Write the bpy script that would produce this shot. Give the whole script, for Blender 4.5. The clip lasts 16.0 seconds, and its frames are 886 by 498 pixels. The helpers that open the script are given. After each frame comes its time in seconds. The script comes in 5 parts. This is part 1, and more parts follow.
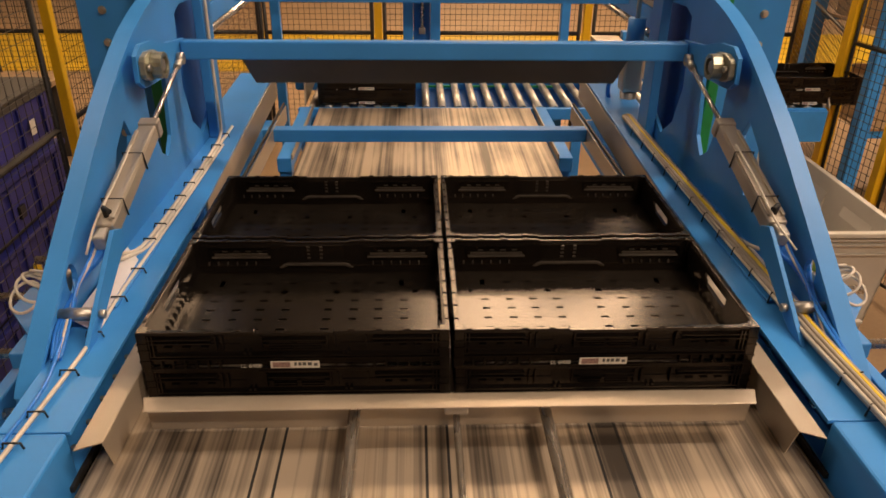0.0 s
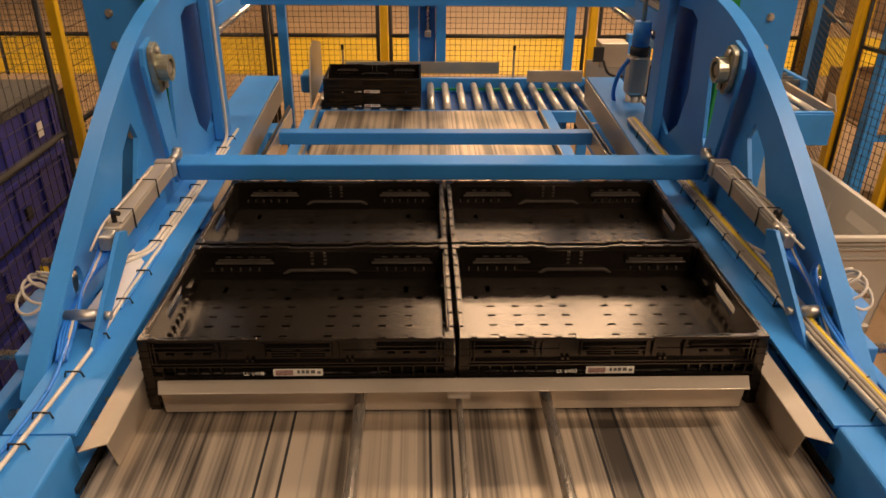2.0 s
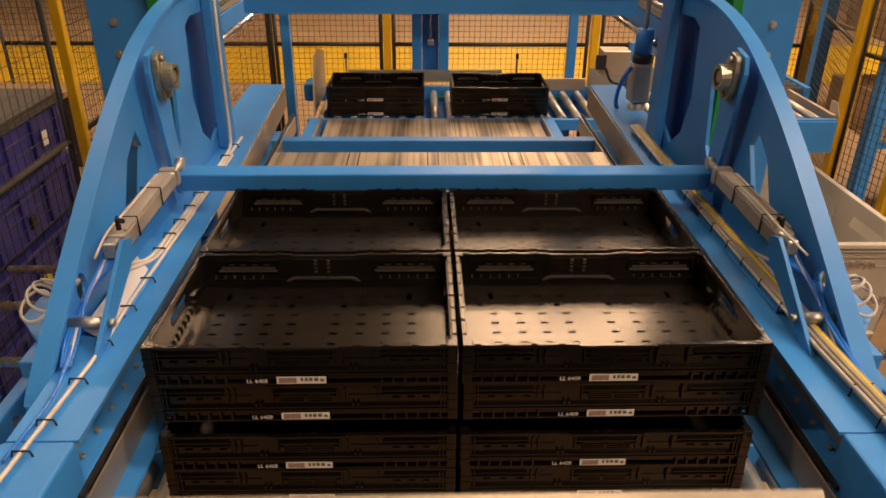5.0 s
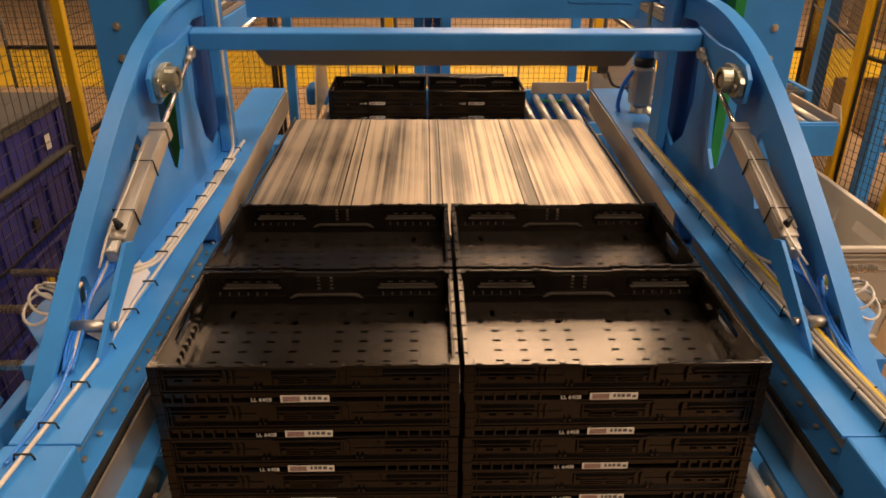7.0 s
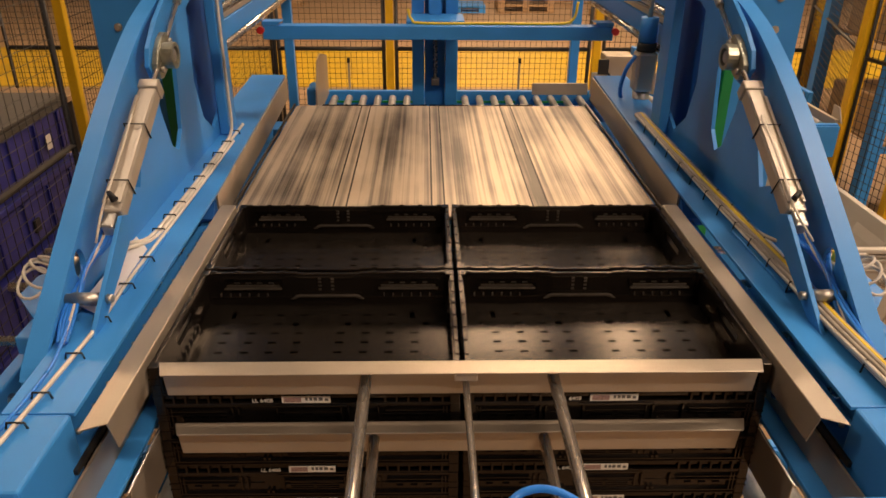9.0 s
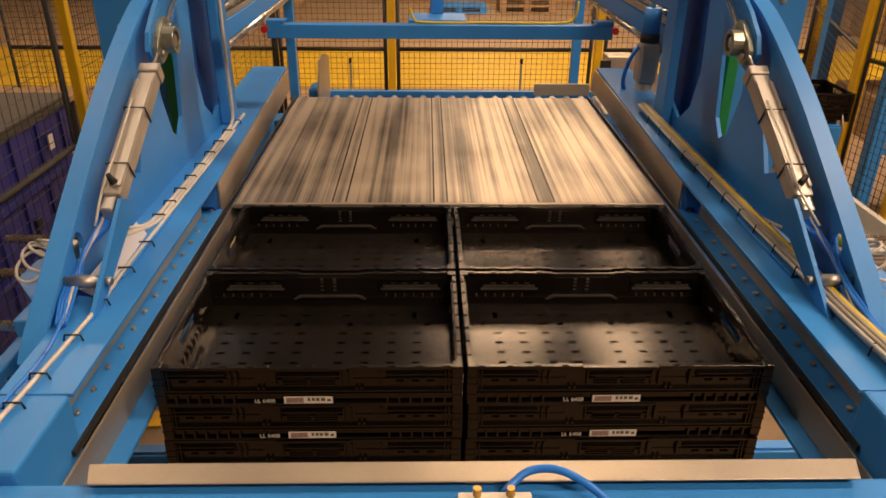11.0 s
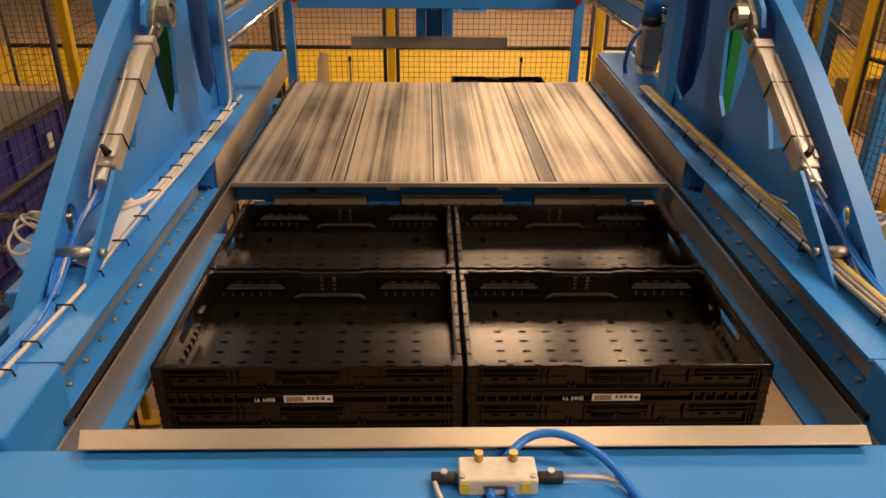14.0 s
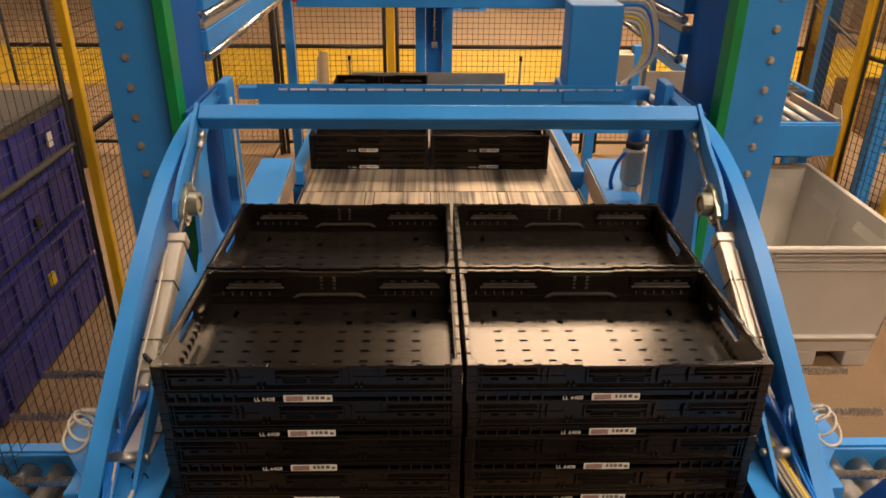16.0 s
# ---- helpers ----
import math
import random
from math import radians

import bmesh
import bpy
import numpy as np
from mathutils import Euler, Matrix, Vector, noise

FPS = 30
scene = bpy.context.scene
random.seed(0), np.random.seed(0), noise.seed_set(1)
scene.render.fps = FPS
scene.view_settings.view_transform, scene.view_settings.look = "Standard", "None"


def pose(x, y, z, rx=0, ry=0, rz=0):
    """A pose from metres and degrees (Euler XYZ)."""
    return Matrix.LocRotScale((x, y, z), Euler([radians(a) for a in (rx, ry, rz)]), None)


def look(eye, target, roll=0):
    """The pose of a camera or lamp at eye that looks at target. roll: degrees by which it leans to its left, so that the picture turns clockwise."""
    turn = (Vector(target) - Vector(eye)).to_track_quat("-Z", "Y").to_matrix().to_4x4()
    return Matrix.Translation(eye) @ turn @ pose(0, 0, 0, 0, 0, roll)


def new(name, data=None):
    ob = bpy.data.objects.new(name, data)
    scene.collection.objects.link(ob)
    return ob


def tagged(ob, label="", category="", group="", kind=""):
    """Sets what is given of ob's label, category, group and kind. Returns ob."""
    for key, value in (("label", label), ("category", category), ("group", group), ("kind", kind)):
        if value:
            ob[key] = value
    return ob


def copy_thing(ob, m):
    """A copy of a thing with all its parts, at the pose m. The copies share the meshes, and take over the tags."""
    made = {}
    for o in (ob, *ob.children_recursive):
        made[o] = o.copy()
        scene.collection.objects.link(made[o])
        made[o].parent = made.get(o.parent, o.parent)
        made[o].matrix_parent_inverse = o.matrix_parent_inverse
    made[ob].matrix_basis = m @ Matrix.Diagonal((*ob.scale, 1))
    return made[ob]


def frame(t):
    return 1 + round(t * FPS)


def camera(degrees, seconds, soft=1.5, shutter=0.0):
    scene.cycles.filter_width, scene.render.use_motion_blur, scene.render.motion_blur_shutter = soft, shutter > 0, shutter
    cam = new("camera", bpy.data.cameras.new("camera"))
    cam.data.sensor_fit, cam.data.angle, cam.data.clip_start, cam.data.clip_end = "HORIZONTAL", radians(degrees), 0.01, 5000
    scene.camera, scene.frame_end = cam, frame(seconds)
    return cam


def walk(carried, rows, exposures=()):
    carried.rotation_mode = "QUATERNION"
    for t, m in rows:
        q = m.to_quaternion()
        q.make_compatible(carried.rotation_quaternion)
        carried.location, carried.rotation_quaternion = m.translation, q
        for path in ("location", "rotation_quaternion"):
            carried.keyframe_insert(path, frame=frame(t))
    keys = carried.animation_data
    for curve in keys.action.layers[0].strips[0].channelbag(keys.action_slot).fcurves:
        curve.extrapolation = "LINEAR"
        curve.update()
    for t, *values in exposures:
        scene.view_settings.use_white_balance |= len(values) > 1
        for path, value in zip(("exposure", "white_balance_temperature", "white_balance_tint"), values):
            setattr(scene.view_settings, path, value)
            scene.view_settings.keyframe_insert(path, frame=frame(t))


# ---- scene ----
from mathutils.geometry import tessellate_polygon

H = 1.6  # height of the top rim of the finished stack above the floor

cam = camera(61.98, 16.0, soft=1.6, shutter=0.5)
PATH = [
    (0, (-0.070, -1.562, 0.825), (0.005, 0.214, -0.093), 0.75),
    (0.5, (-0.069, -1.562, 0.825), (0.001, 0.215, -0.090), 0.7),
    (1, (-0.069, -1.562, 0.825), (-0.002, 0.217, -0.088), 0.7),
    (1.5, (-0.069, -1.562, 0.825), (-0.005, 0.217, -0.0875), 0.7),
    (2, (-0.069, -1.562, 0.825), (-0.008, 0.217, -0.086), 0.7),
    (2.5, (-0.069, -1.562, 0.825), (-0.010, 0.218, -0.085), 0.7),
    (3, (-0.069, -1.563, 0.825), (-0.011, 0.219, -0.083), 0.67),
    (3.5, (-0.069, -1.563, 0.8245), (-0.013, 0.220, -0.080), 0.62),
    (4, (-0.069, -1.564, 0.8245), (-0.014, 0.221, -0.0755), 0.58),
    (6.5, (-0.069, -1.565, 0.8225), (-0.021, 0.229, -0.062), 0.42),
    (7, (-0.069, -1.565, 0.823), (-0.022, 0.229, -0.060), 0.42),
    (7.5, (-0.069, -1.566, 0.8235), (-0.022, 0.229, -0.057), 0.43),
    (8, (-0.069, -1.566, 0.8235), (-0.022, 0.230, -0.056), 0.45),
    (8.5, (-0.069, -1.566, 0.8235), (-0.022, 0.229, -0.056), 0.48),
    (9, (-0.071, -1.568, 0.827), (-0.024, 0.225, -0.0545), 0.5),
    (11.5, (-0.074, -1.569, 0.829), (-0.030, 0.225, -0.052), 0.58),
    (12, (-0.074, -1.569, 0.829), (-0.030, 0.226, -0.0515), 0.58),
    (12.5, (-0.074, -1.569, 0.829), (-0.030, 0.226, -0.0515), 0.58),
    (13, (-0.074, -1.569, 0.829), (-0.0295, 0.225, -0.053), 0.58),
    (13.5, (-0.075, -1.568, 0.830), (-0.029, 0.225, -0.0555), 0.6),
    (14, (-0.075, -1.568, 0.830), (-0.029, 0.225, -0.056), 0.6),
    (14.5, (-0.075, -1.568, 0.830), (-0.028, 0.225, -0.056), 0.6),
    (15, (-0.075, -1.567, 0.830), (-0.028, 0.225, -0.057), 0.6),
    (15.5, (-0.075, -1.567, 0.830), (-0.028, 0.225, -0.058), 0.6),
    (16, (-0.075, -1.567, 0.830), (-0.028, 0.225, -0.058), 0.6),
]
walk(cam, [(t, look((e[0], e[1], e[2] + H), (g[0], g[1], g[2] + H), r)) for t, e, g, r in PATH],
     exposures=[(0, 0.08, 6850, 13), (6.0, 0.13, 6950, 14), (9.2, 0.04, 6800, 13), (11.5, 0.02, 6750, 12), (12.3, -0.02, 6350, 10), (13.2, -0.08, 6150, 9), (14.4, 0.04, 6950, 14), (15.1, 0.10, 6450, 10), (15.5, 0.16, 6250, 9), (16, 0.30, 6200, 9)])

# ---- light: a hall with ceiling lamps added out of view, dim elsewhere ----
world = bpy.data.worlds.new("hall_air")
scene.world = world
world.use_nodes = True
world.node_tree.nodes["Background"].inputs[0].default_value = (1.0, 0.86, 0.70, 1)
world.node_tree.nodes["Background"].inputs[1].default_value = 0.10


def lamp(name, eye, target, sx, sy, watts, colour=(1.0, 0.775, 0.57)):
    d = bpy.data.lights.new(name, "AREA")
    d.shape, d.size, d.size_y, d.energy, d.color = "RECTANGLE", sx, sy, watts, colour
    o = new(name, d)
    o.matrix_world = look(eye, target)
    return o


WARM, PALE = (1.0, 0.66, 0.37), (1.0, 0.765, 0.565)
# first three are set from reflections; the other five are added fill, unseen
LAMPS = [(2.4, 8.0, 4.2, 1.2, 310, WARM), (2.4, 9.9, 4.2, 1.2, 310, WARM), (2.0, 22.5, 2.0, 0.4, 300, WARM), (3.2, -4.8, 4.0, 0.36, 430, PALE),
         (-4.6, 1.5, 4.0, 0.36, 90, PALE), (5.0, 0.6, 4.0, 0.36, 400, PALE), (-5.6, 9.0, 4.0, 0.36, 270, WARM), (7.0, 10.0, 4.0, 0.36, 300, PALE)]
# ---- materials ----
def mat(name, colour, rough=0.5, metal=0.0, var=0.12, scale=6.0, bump=0.0, bscale=120.0, stretch=(1, 1, 1), rvar=0.1,
        dark=None, island=0.0, coat=0.0, spec=0.5, emit=0.0):
    m = bpy.data.materials.new(name)
    m.use_nodes = True
    t = m.node_tree
    b = t.nodes["Principled BSDF"]
    tc = t.nodes.new("ShaderNodeTexCoord")
    mp = t.nodes.new("ShaderNodeMapping")
    mp.inputs["Scale"].default_value = stretch
    t.links.new(tc.outputs["Object"], mp.inputs[0])
    n1 = t.nodes.new("ShaderNodeTexNoise")
    n1.inputs["Scale"].default_value, n1.inputs["Detail"].default_value = scale, 6
    n2 = t.nodes.new("ShaderNodeTexNoise")
    n2.inputs["Scale"].default_value, n2.inputs["Detail"].default_value = bscale, 3
    t.links.new(mp.outputs[0], n1.inputs["Vector"])
    t.links.new(mp.outputs[0], n2.inputs["Vector"])
    ramp = t.nodes.new("ShaderNodeValToRGB")
    lo = dark if dark else tuple(c * (1 - var * 1.6) for c in colour)
    hi = tuple(min(1, c * (1 + var)) for c in colour)
    ramp.color_ramp.elements[0].position, ramp.color_ramp.elements[0].color = 0.3, (*lo, 1)
    ramp.color_ramp.elements[1].position, ramp.color_ramp.elements[1].color = 0.68, (*hi, 1)
    mx = t.nodes.new("ShaderNodeMath")
    mx.operation = "MULTIPLY_ADD"
    mx.inputs[1].default_value = 0.25
    t.links.new(n2.outputs[0], mx.inputs[0])
    sc = t.nodes.new("ShaderNodeMath")
    sc.operation = "MULTIPLY"
    sc.inputs[1].default_value = 0.75
    t.links.new(n1.outputs[0], sc.inputs[0])
    t.links.new(sc.outputs[0], mx.inputs[2])
    t.links.new(mx.outputs[0], ramp.inputs[0])
    out = ramp.outputs[0]
    if island:
        g = t.nodes.new("ShaderNodeObjectInfo")
        h = t.nodes.new("ShaderNodeHueSaturation")
        r = t.nodes.new("ShaderNodeMapRange")
        r.inputs[3].default_value, r.inputs[4].default_value = 1 - island, 1 + island
        t.links.new(g.outputs["Random"], r.inputs[0])
        t.links.new(r.outputs[0], h.inputs["Value"])
        t.links.new(out, h.inputs["Color"])
        out = h.outputs[0]
    t.links.new(out, b.inputs["Base Color"])
    rr = t.nodes.new("ShaderNodeMapRange")
    rr.inputs[3].default_value, rr.inputs[4].default_value = max(0.03, rough - rvar), min(1, rough + rvar)
    t.links.new(n1.outputs[0], rr.inputs[0])
    t.links.new(rr.outputs[0], b.inputs["Roughness"])
    b.inputs["Metallic"].default_value = metal
    b.inputs["Specular IOR Level"].default_value = spec
    b.inputs["Coat Weight"].default_value = coat
    b.inputs["Coat Roughness"].default_value = 0.30
    if bump:
        bp = t.nodes.new("ShaderNodeBump")
        bp.inputs["Strength"].default_value, bp.inputs["Distance"].default_value = bump, 0.002
        t.links.new(n2.outputs[0], bp.inputs["Height"])
        t.links.new(bp.outputs[0], b.inputs["Normal"])
    if emit:
        b.inputs["Emission Color"].default_value = (*colour, 1)
        b.inputs["Emission Strength"].default_value = emit
    return m


BLUE = mat("blue_paint", (0.036, 0.245, 0.66), 0.40, var=0.08, scale=5, bump=0.06, bscale=500, rvar=0.06, spec=0.32)
# BLUE darkened, so the colour holds the shade of webs and recesses
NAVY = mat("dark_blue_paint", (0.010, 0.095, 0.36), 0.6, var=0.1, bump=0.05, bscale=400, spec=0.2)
BLACK = mat("black_crate_plastic", (0.0072, 0.0060, 0.0053), 0.22, var=0.3, scale=9, bump=0.12, bscale=260, rvar=0.06, island=0.25, spec=0.42)
BASE = mat("black_crate_base_plastic", (0.0100, 0.0083, 0.0068), 0.235, var=0.35, scale=7, bump=0.01, bscale=300, rvar=0.015, island=0.3, spec=0.42)
LATCH = mat("grey_latch_plastic", (0.020, 0.017, 0.014), 0.42, var=0.2, scale=20, bump=0.1)
RUBBER = mat("black_rubber", (0.012, 0.012, 0.013), 0.6, var=0.2, bump=0.1)
STEEL = mat("brushed_steel", (0.56, 0.52, 0.46), 0.34, 1.0, var=0.1, scale=4, stretch=(1, 18, 18), bump=0.03, bscale=90)
CLAMP = mat("bead_blasted_steel", (0.43, 0.37, 0.295), 0.40, 0.6, var=0.10, scale=5, bump=0.05, bscale=400)
CHROME = mat("polished_steel_shaft", (0.66, 0.61, 0.55), 0.27, 0.9, var=0.1, scale=8, stretch=(12, 1, 12), rvar=0.04)
DULL = mat("dull_rolled_steel", (0.20, 0.185, 0.165), 0.5, 0.55, var=0.12, scale=5, bump=0.04, bscale=300)
ALU = mat("anodised_aluminium", (0.50, 0.45, 0.38), 0.42, 0.6, var=0.08, scale=8, bump=0.03, bscale=300)
ZINC = mat("zinc_plated_steel", (0.48, 0.46, 0.42), 0.42, 0.9, var=0.2, scale=20)
CAST = mat("cast_bearing_housing", (0.36, 0.36, 0.29), 0.32, 0.75, var=0.2, scale=30, bump=0.2, bscale=200)
GREEN = mat("green_slide_strip", (0.0, 0.21, 0.05), 0.45, var=0.12, scale=10)
YELLOW = mat("yellow_paint", (0.80, 0.46, 0.012), 0.42, var=0.1, scale=8, bump=0.05)
FLOOR = mat("worn_hall_floor", (0.30, 0.20, 0.115), 0.42, var=0.18, scale=1.4, bump=0.08, bscale=40, rvar=0.1)
FLOORY = mat("yellow_floor_marking", (0.47, 0.30, 0.014), 0.45, var=0.16, scale=2.5, bump=0.05, bscale=40)
WALL = mat("hall_wall_cladding", (0.34, 0.28, 0.21), 0.6, var=0.1, scale=1.0)
ROOF = mat("hall_ceiling_sheet", (0.13, 0.12, 0.105), 0.7, var=0.1, scale=1.0)
WIRE = mat("black_fence_wire", (0.014, 0.013, 0.013), 0.5, var=0.2)
CREAM = mat("white_cable_sheath", (0.62, 0.57, 0.49), 0.45, var=0.1, scale=20)
GCAB = mat("grey_cable_sheath", (0.33, 0.29, 0.24), 0.42, var=0.12, scale=20)
YCAB = mat("yellow_cable_sheath", (0.72, 0.52, 0.03), 0.45, var=0.1, scale=20)
BHOSE = mat("blue_air_hose", (0.02, 0.20, 0.72), 0.3, var=0.1, scale=20)
WHITE = mat("white_label_film", (0.72, 0.69, 0.62), 0.4, var=0.08, scale=30)
INK = mat("grey_label_print", (0.10, 0.095, 0.09), 0.5, var=0.1, scale=60)
PINK = mat("red_grey_label_print", (0.30, 0.19, 0.17), 0.5, var=0.4, scale=400)
GREYP = mat("light_grey_box_plastic", (0.50, 0.465, 0.405), 0.5, var=0.07, scale=3, bump=0.05, bscale=200)
INDIGO = mat("indigo_box_plastic", (0.017, 0.022, 0.20), 0.45, var=0.2, scale=4, bump=0.1, bscale=120)
SLATE = mat("dark_grey_lid_plastic", (0.05, 0.044, 0.038), 0.7, var=0.2, scale=4)
WOOD = mat("rough_pallet_wood", (0.36, 0.23, 0.12), 0.75, var=0.25, scale=5, stretch=(1, 12, 12), bump=0.3, bscale=60, island=0.2)
OFFWHITE = mat("white_paper_sheet", (0.74, 0.72, 0.72), 0.6, var=0.05, scale=5)
RED = mat("red_signal_light", (1.0, 0.05, 0.06), 0.4, emit=2.2)
REDP = mat("red_plastic", (0.5, 0.02, 0.02), 0.4)
CARD = mat("brown_cardboard", (0.42, 0.27, 0.14), 0.8, var=0.12, scale=4)
LIT = mat("lamp_diffuser", (1.0, 0.80, 0.62), 0.5, emit=9.0)


def streaked(name):
    """Rubbed steel sheet: long wear streaks along the way it slides."""
    m = mat(name, (0.60, 0.535, 0.455), 0.34, 0.6, var=0.05, scale=3)
    t = m.node_tree
    b = t.nodes["Principled BSDF"]
    tc = t.nodes.new("ShaderNodeTexCoord")

    def noise(sx, sy, detail, shift=0.0):
        mp = t.nodes.new("ShaderNodeMapping")
        mp.inputs["Scale"].default_value = (sx, sy, 1)
        mp.inputs["Location"].default_value = (shift, shift, 0)
        n = t.nodes.new("ShaderNodeTexNoise")
        n.inputs["Scale"].default_value, n.inputs["Detail"].default_value = 1.0, detail
        t.links.new(tc.outputs["Object"], mp.inputs[0])
        t.links.new(mp.outputs[0], n.inputs["Vector"])
        return n.outputs[0]

    def calc(op, x, y, z=None):
        n = t.nodes.new("ShaderNodeMath")
        n.operation = op
        for k, v in enumerate((x, y, z)):
            if v is None:
                continue
            if isinstance(v, float):
                n.inputs[k].default_value = v
            else:
                t.links.new(v, n.inputs[k])
        return n.outputs[0]

    broad, mid, fine = noise(8.0, 0.25, 3), noise(46.0, 0.40, 3, 3.7), noise(170.0, 0.25, 1, 9.1)
    smudge, blotch = noise(4.0, 2.0, 3, 5.2), noise(22.0, 4.0, 3, 1.3)
    a = calc("MULTIPLY_ADD", broad, 0.36, calc("MULTIPLY_ADD", mid, 0.30, calc("MULTIPLY", fine, 0.12)))
    a = calc("MULTIPLY_ADD", smudge, 0.16, calc("MULTIPLY_ADD", blotch, 0.06, a))
    r = t.nodes.new("ShaderNodeValToRGB")
    e = r.color_ramp.elements
    e[0].position, e[0].color = 0.435, (0.085, 0.073, 0.062, 1)
    e[1].position, e[1].color = 0.545, (0.50, 0.415, 0.318, 1)
    mid_e = e.new(0.482)
    mid_e.color = (0.25, 0.21, 0.168, 1)
    t.links.new(a, r.inputs[0])
    t.links.new(r.outputs[0], b.inputs["Base Color"])
    rr = t.nodes.new("ShaderNodeMapRange")
    rr.inputs[1].default_value, rr.inputs[2].default_value = 0.40, 0.58
    rr.inputs[3].default_value, rr.inputs[4].default_value = 0.34, 0.46
    t.links.new(a, rr.inputs[0])
    t.links.new(rr.outputs[0], b.inputs["Roughness"])
    return m


SHEET = streaked("rubbed_steel_sheet")
# crate plastic greyed to hold the gloss highlight on edges and studs
GLINT = mat("worn_grip_plastic", (0.045, 0.038, 0.032), 0.34, var=0.3, scale=25, bump=0.1)
# specular tint puts the warm reflection of the hall into the black plastic
for m in (BLACK, BASE):
    m.node_tree.nodes["Principled BSDF"].inputs["Specular Tint"].default_value = (1.0, 0.84, 0.70, 1)

# ---- mesh helpers ----
def box(bm, x0, x1, y0, y1, z0, z1, bev=0.0):
    v = [bm.verts.new((x, y, z)) for z in (z0, z1) for y in (y0, y1) for x in (x0, x1)]
    fs = [bm.faces.new([v[i] for i in q]) for q in ((0, 2, 3, 1), (4, 5, 7, 6), (0, 1, 5, 4), (2, 6, 7, 3), (0, 4, 6, 2), (1, 3, 7, 5))]
    if bev:
        es = list({e for f in fs for e in f.edges})
        bmesh.ops.bevel(bm, geom=es, offset=bev, segments=2, profile=0.5, affect="EDGES", clamp_overlap=True)
    return bm


def B(*boxes, bev=0.0):
    bm = bmesh.new()
    for b in boxes:
        box(bm, *b, bev=bev)
    return bm


def ring_path(bm, pts, r, n=8, closed=False):
    """A tube of radius r (a number, or one for each point) along pts."""
    pts = [Vector(p) for p in pts]
    rings = []
    up = None
    for i, p in enumerate(pts):
        a = pts[i - 1] if i or closed else p
        c = pts[(i + 1) % len(pts)] if i < len(pts) - 1 or closed else p
        d = (c - a).normalized()
        if up is None:
            up = Vector((0, 0, 1)) if abs(d.z) < 0.9 else Vector((0, 1, 0))
        s = d.cross(up).normalized()
        up = s.cross(d).normalized()
        q = r[i] if isinstance(r, (list, tuple)) else r
        rings.append([bm.verts.new(p + (s * math.cos(2 * math.pi * k / n) + up * math.sin(2 * math.pi * k / n)) * q) for k in range(n)])
    m = len(rings)
    for i in range(m if closed else m - 1):
        a, b = rings[i], rings[(i + 1) % m]
        for k in range(n):
            f = bm.faces.new((a[k], a[(k + 1) % n], b[(k + 1) % n], b[k]))
            f.smooth = True
    if not closed:
        bm.faces.new(rings[0][::-1])
        bm.faces.new(rings[-1])
    return bm


def tube(pts, r, n=8, closed=False):
    return ring_path(bmesh.new(), pts, r, n, closed)


def spline(pts, n=6):
    """Smooth points through pts."""
    p = [Vector(q) for q in pts]
    p = [p[0] * 2 - p[1]] + p + [p[-1] * 2 - p[-2]]
    out = []
    for i in range(1, len(p) - 2):
        for k in range(n):
            t = k / n
            a, b, c, d = p[i - 1:i + 3]
            out.append(0.5 * (2 * b + (c - a) * t + (2 * a - 5 * b + 4 * c - d) * t * t + (3 * b - a - 3 * c + d) * t ** 3))
    return out + [p[-2]]


def prism(outline, holes=(), lo=0.0, hi=0.01, axis="x"):
    """A plate from an outline of two coordinates with holes, between lo and hi along the axis."""
    loops = [[Vector((a, b, 0)) for a, b in o] for o in (outline, *holes)]
    tris = tessellate_polygon(loops)
    flat = [p for l in loops for p in l]
    put = {"x": lambda p, d: (d, p.x, p.y), "y": lambda p, d: (p.x, d, p.y), "z": lambda p, d: (p.x, p.y, d)}[axis]
    bm = bmesh.new()
    a = [bm.verts.new(put(p, lo)) for p in flat]
    b = [bm.verts.new(put(p, hi)) for p in flat]
    for i, j, k in tris:
        bm.faces.new((a[i], a[j], a[k]))
        bm.faces.new((b[k], b[j], b[i]))
    s = 0
    for l in loops:
        m = len(l)
        for i in range(m):
            j = (i + 1) % m
            bm.faces.new((a[s + i], a[s + j], b[s + j], b[s + i]))
        s += m
    bmesh.ops.recalc_face_normals(bm, faces=bm.faces[:])
    return bm


def disc(bm, c, r, axis, half, n=12):
    d = Vector({"x": (1, 0, 0), "y": (0, 1, 0), "z": (0, 0, 1)}[axis]) * half
    c = Vector(c)
    return ring_path(bm, [c - d, c + d], r, n)


def thing(name, base, label, category, group="", kind=""):
    o = new(name)
    o.empty_display_size = 0.05
    o.location = (base[0], base[1], base[2] + H)
    return tagged(o, label, category, group, kind)


def base_of(o):
    p = Vector(o.location)
    while o.parent:
        o = o.parent
        p = p + o.location
    return p - Vector((0, 0, H))


def part(name, bm, material, parent, label="", org=None, kind="", bev=0.0):
    """bm, built in the common coordinates, as one mesh object under parent. org: its own origin."""
    o = new(name)
    base = base_of(parent)
    org = Vector(org) if org is not None else base
    bmesh.ops.translate(bm, verts=bm.verts[:], vec=-org)
    me = bpy.data.meshes.new(name)
    bm.to_mesh(me)
    bm.free()
    me.materials.append(material)
    bpy.data.objects.remove(o)
    o = new(name, me)
    o.parent = parent
    o.location = org - base
    if label:
        o["label"] = label
    if kind:
        o["kind"] = kind
    if bev:
        md = o.modifiers.new("bevel", "BEVEL")
        md.width, md.segments, md.limit_method, md.angle_limit = bev, 2, "ANGLE", radians(40)
    return o


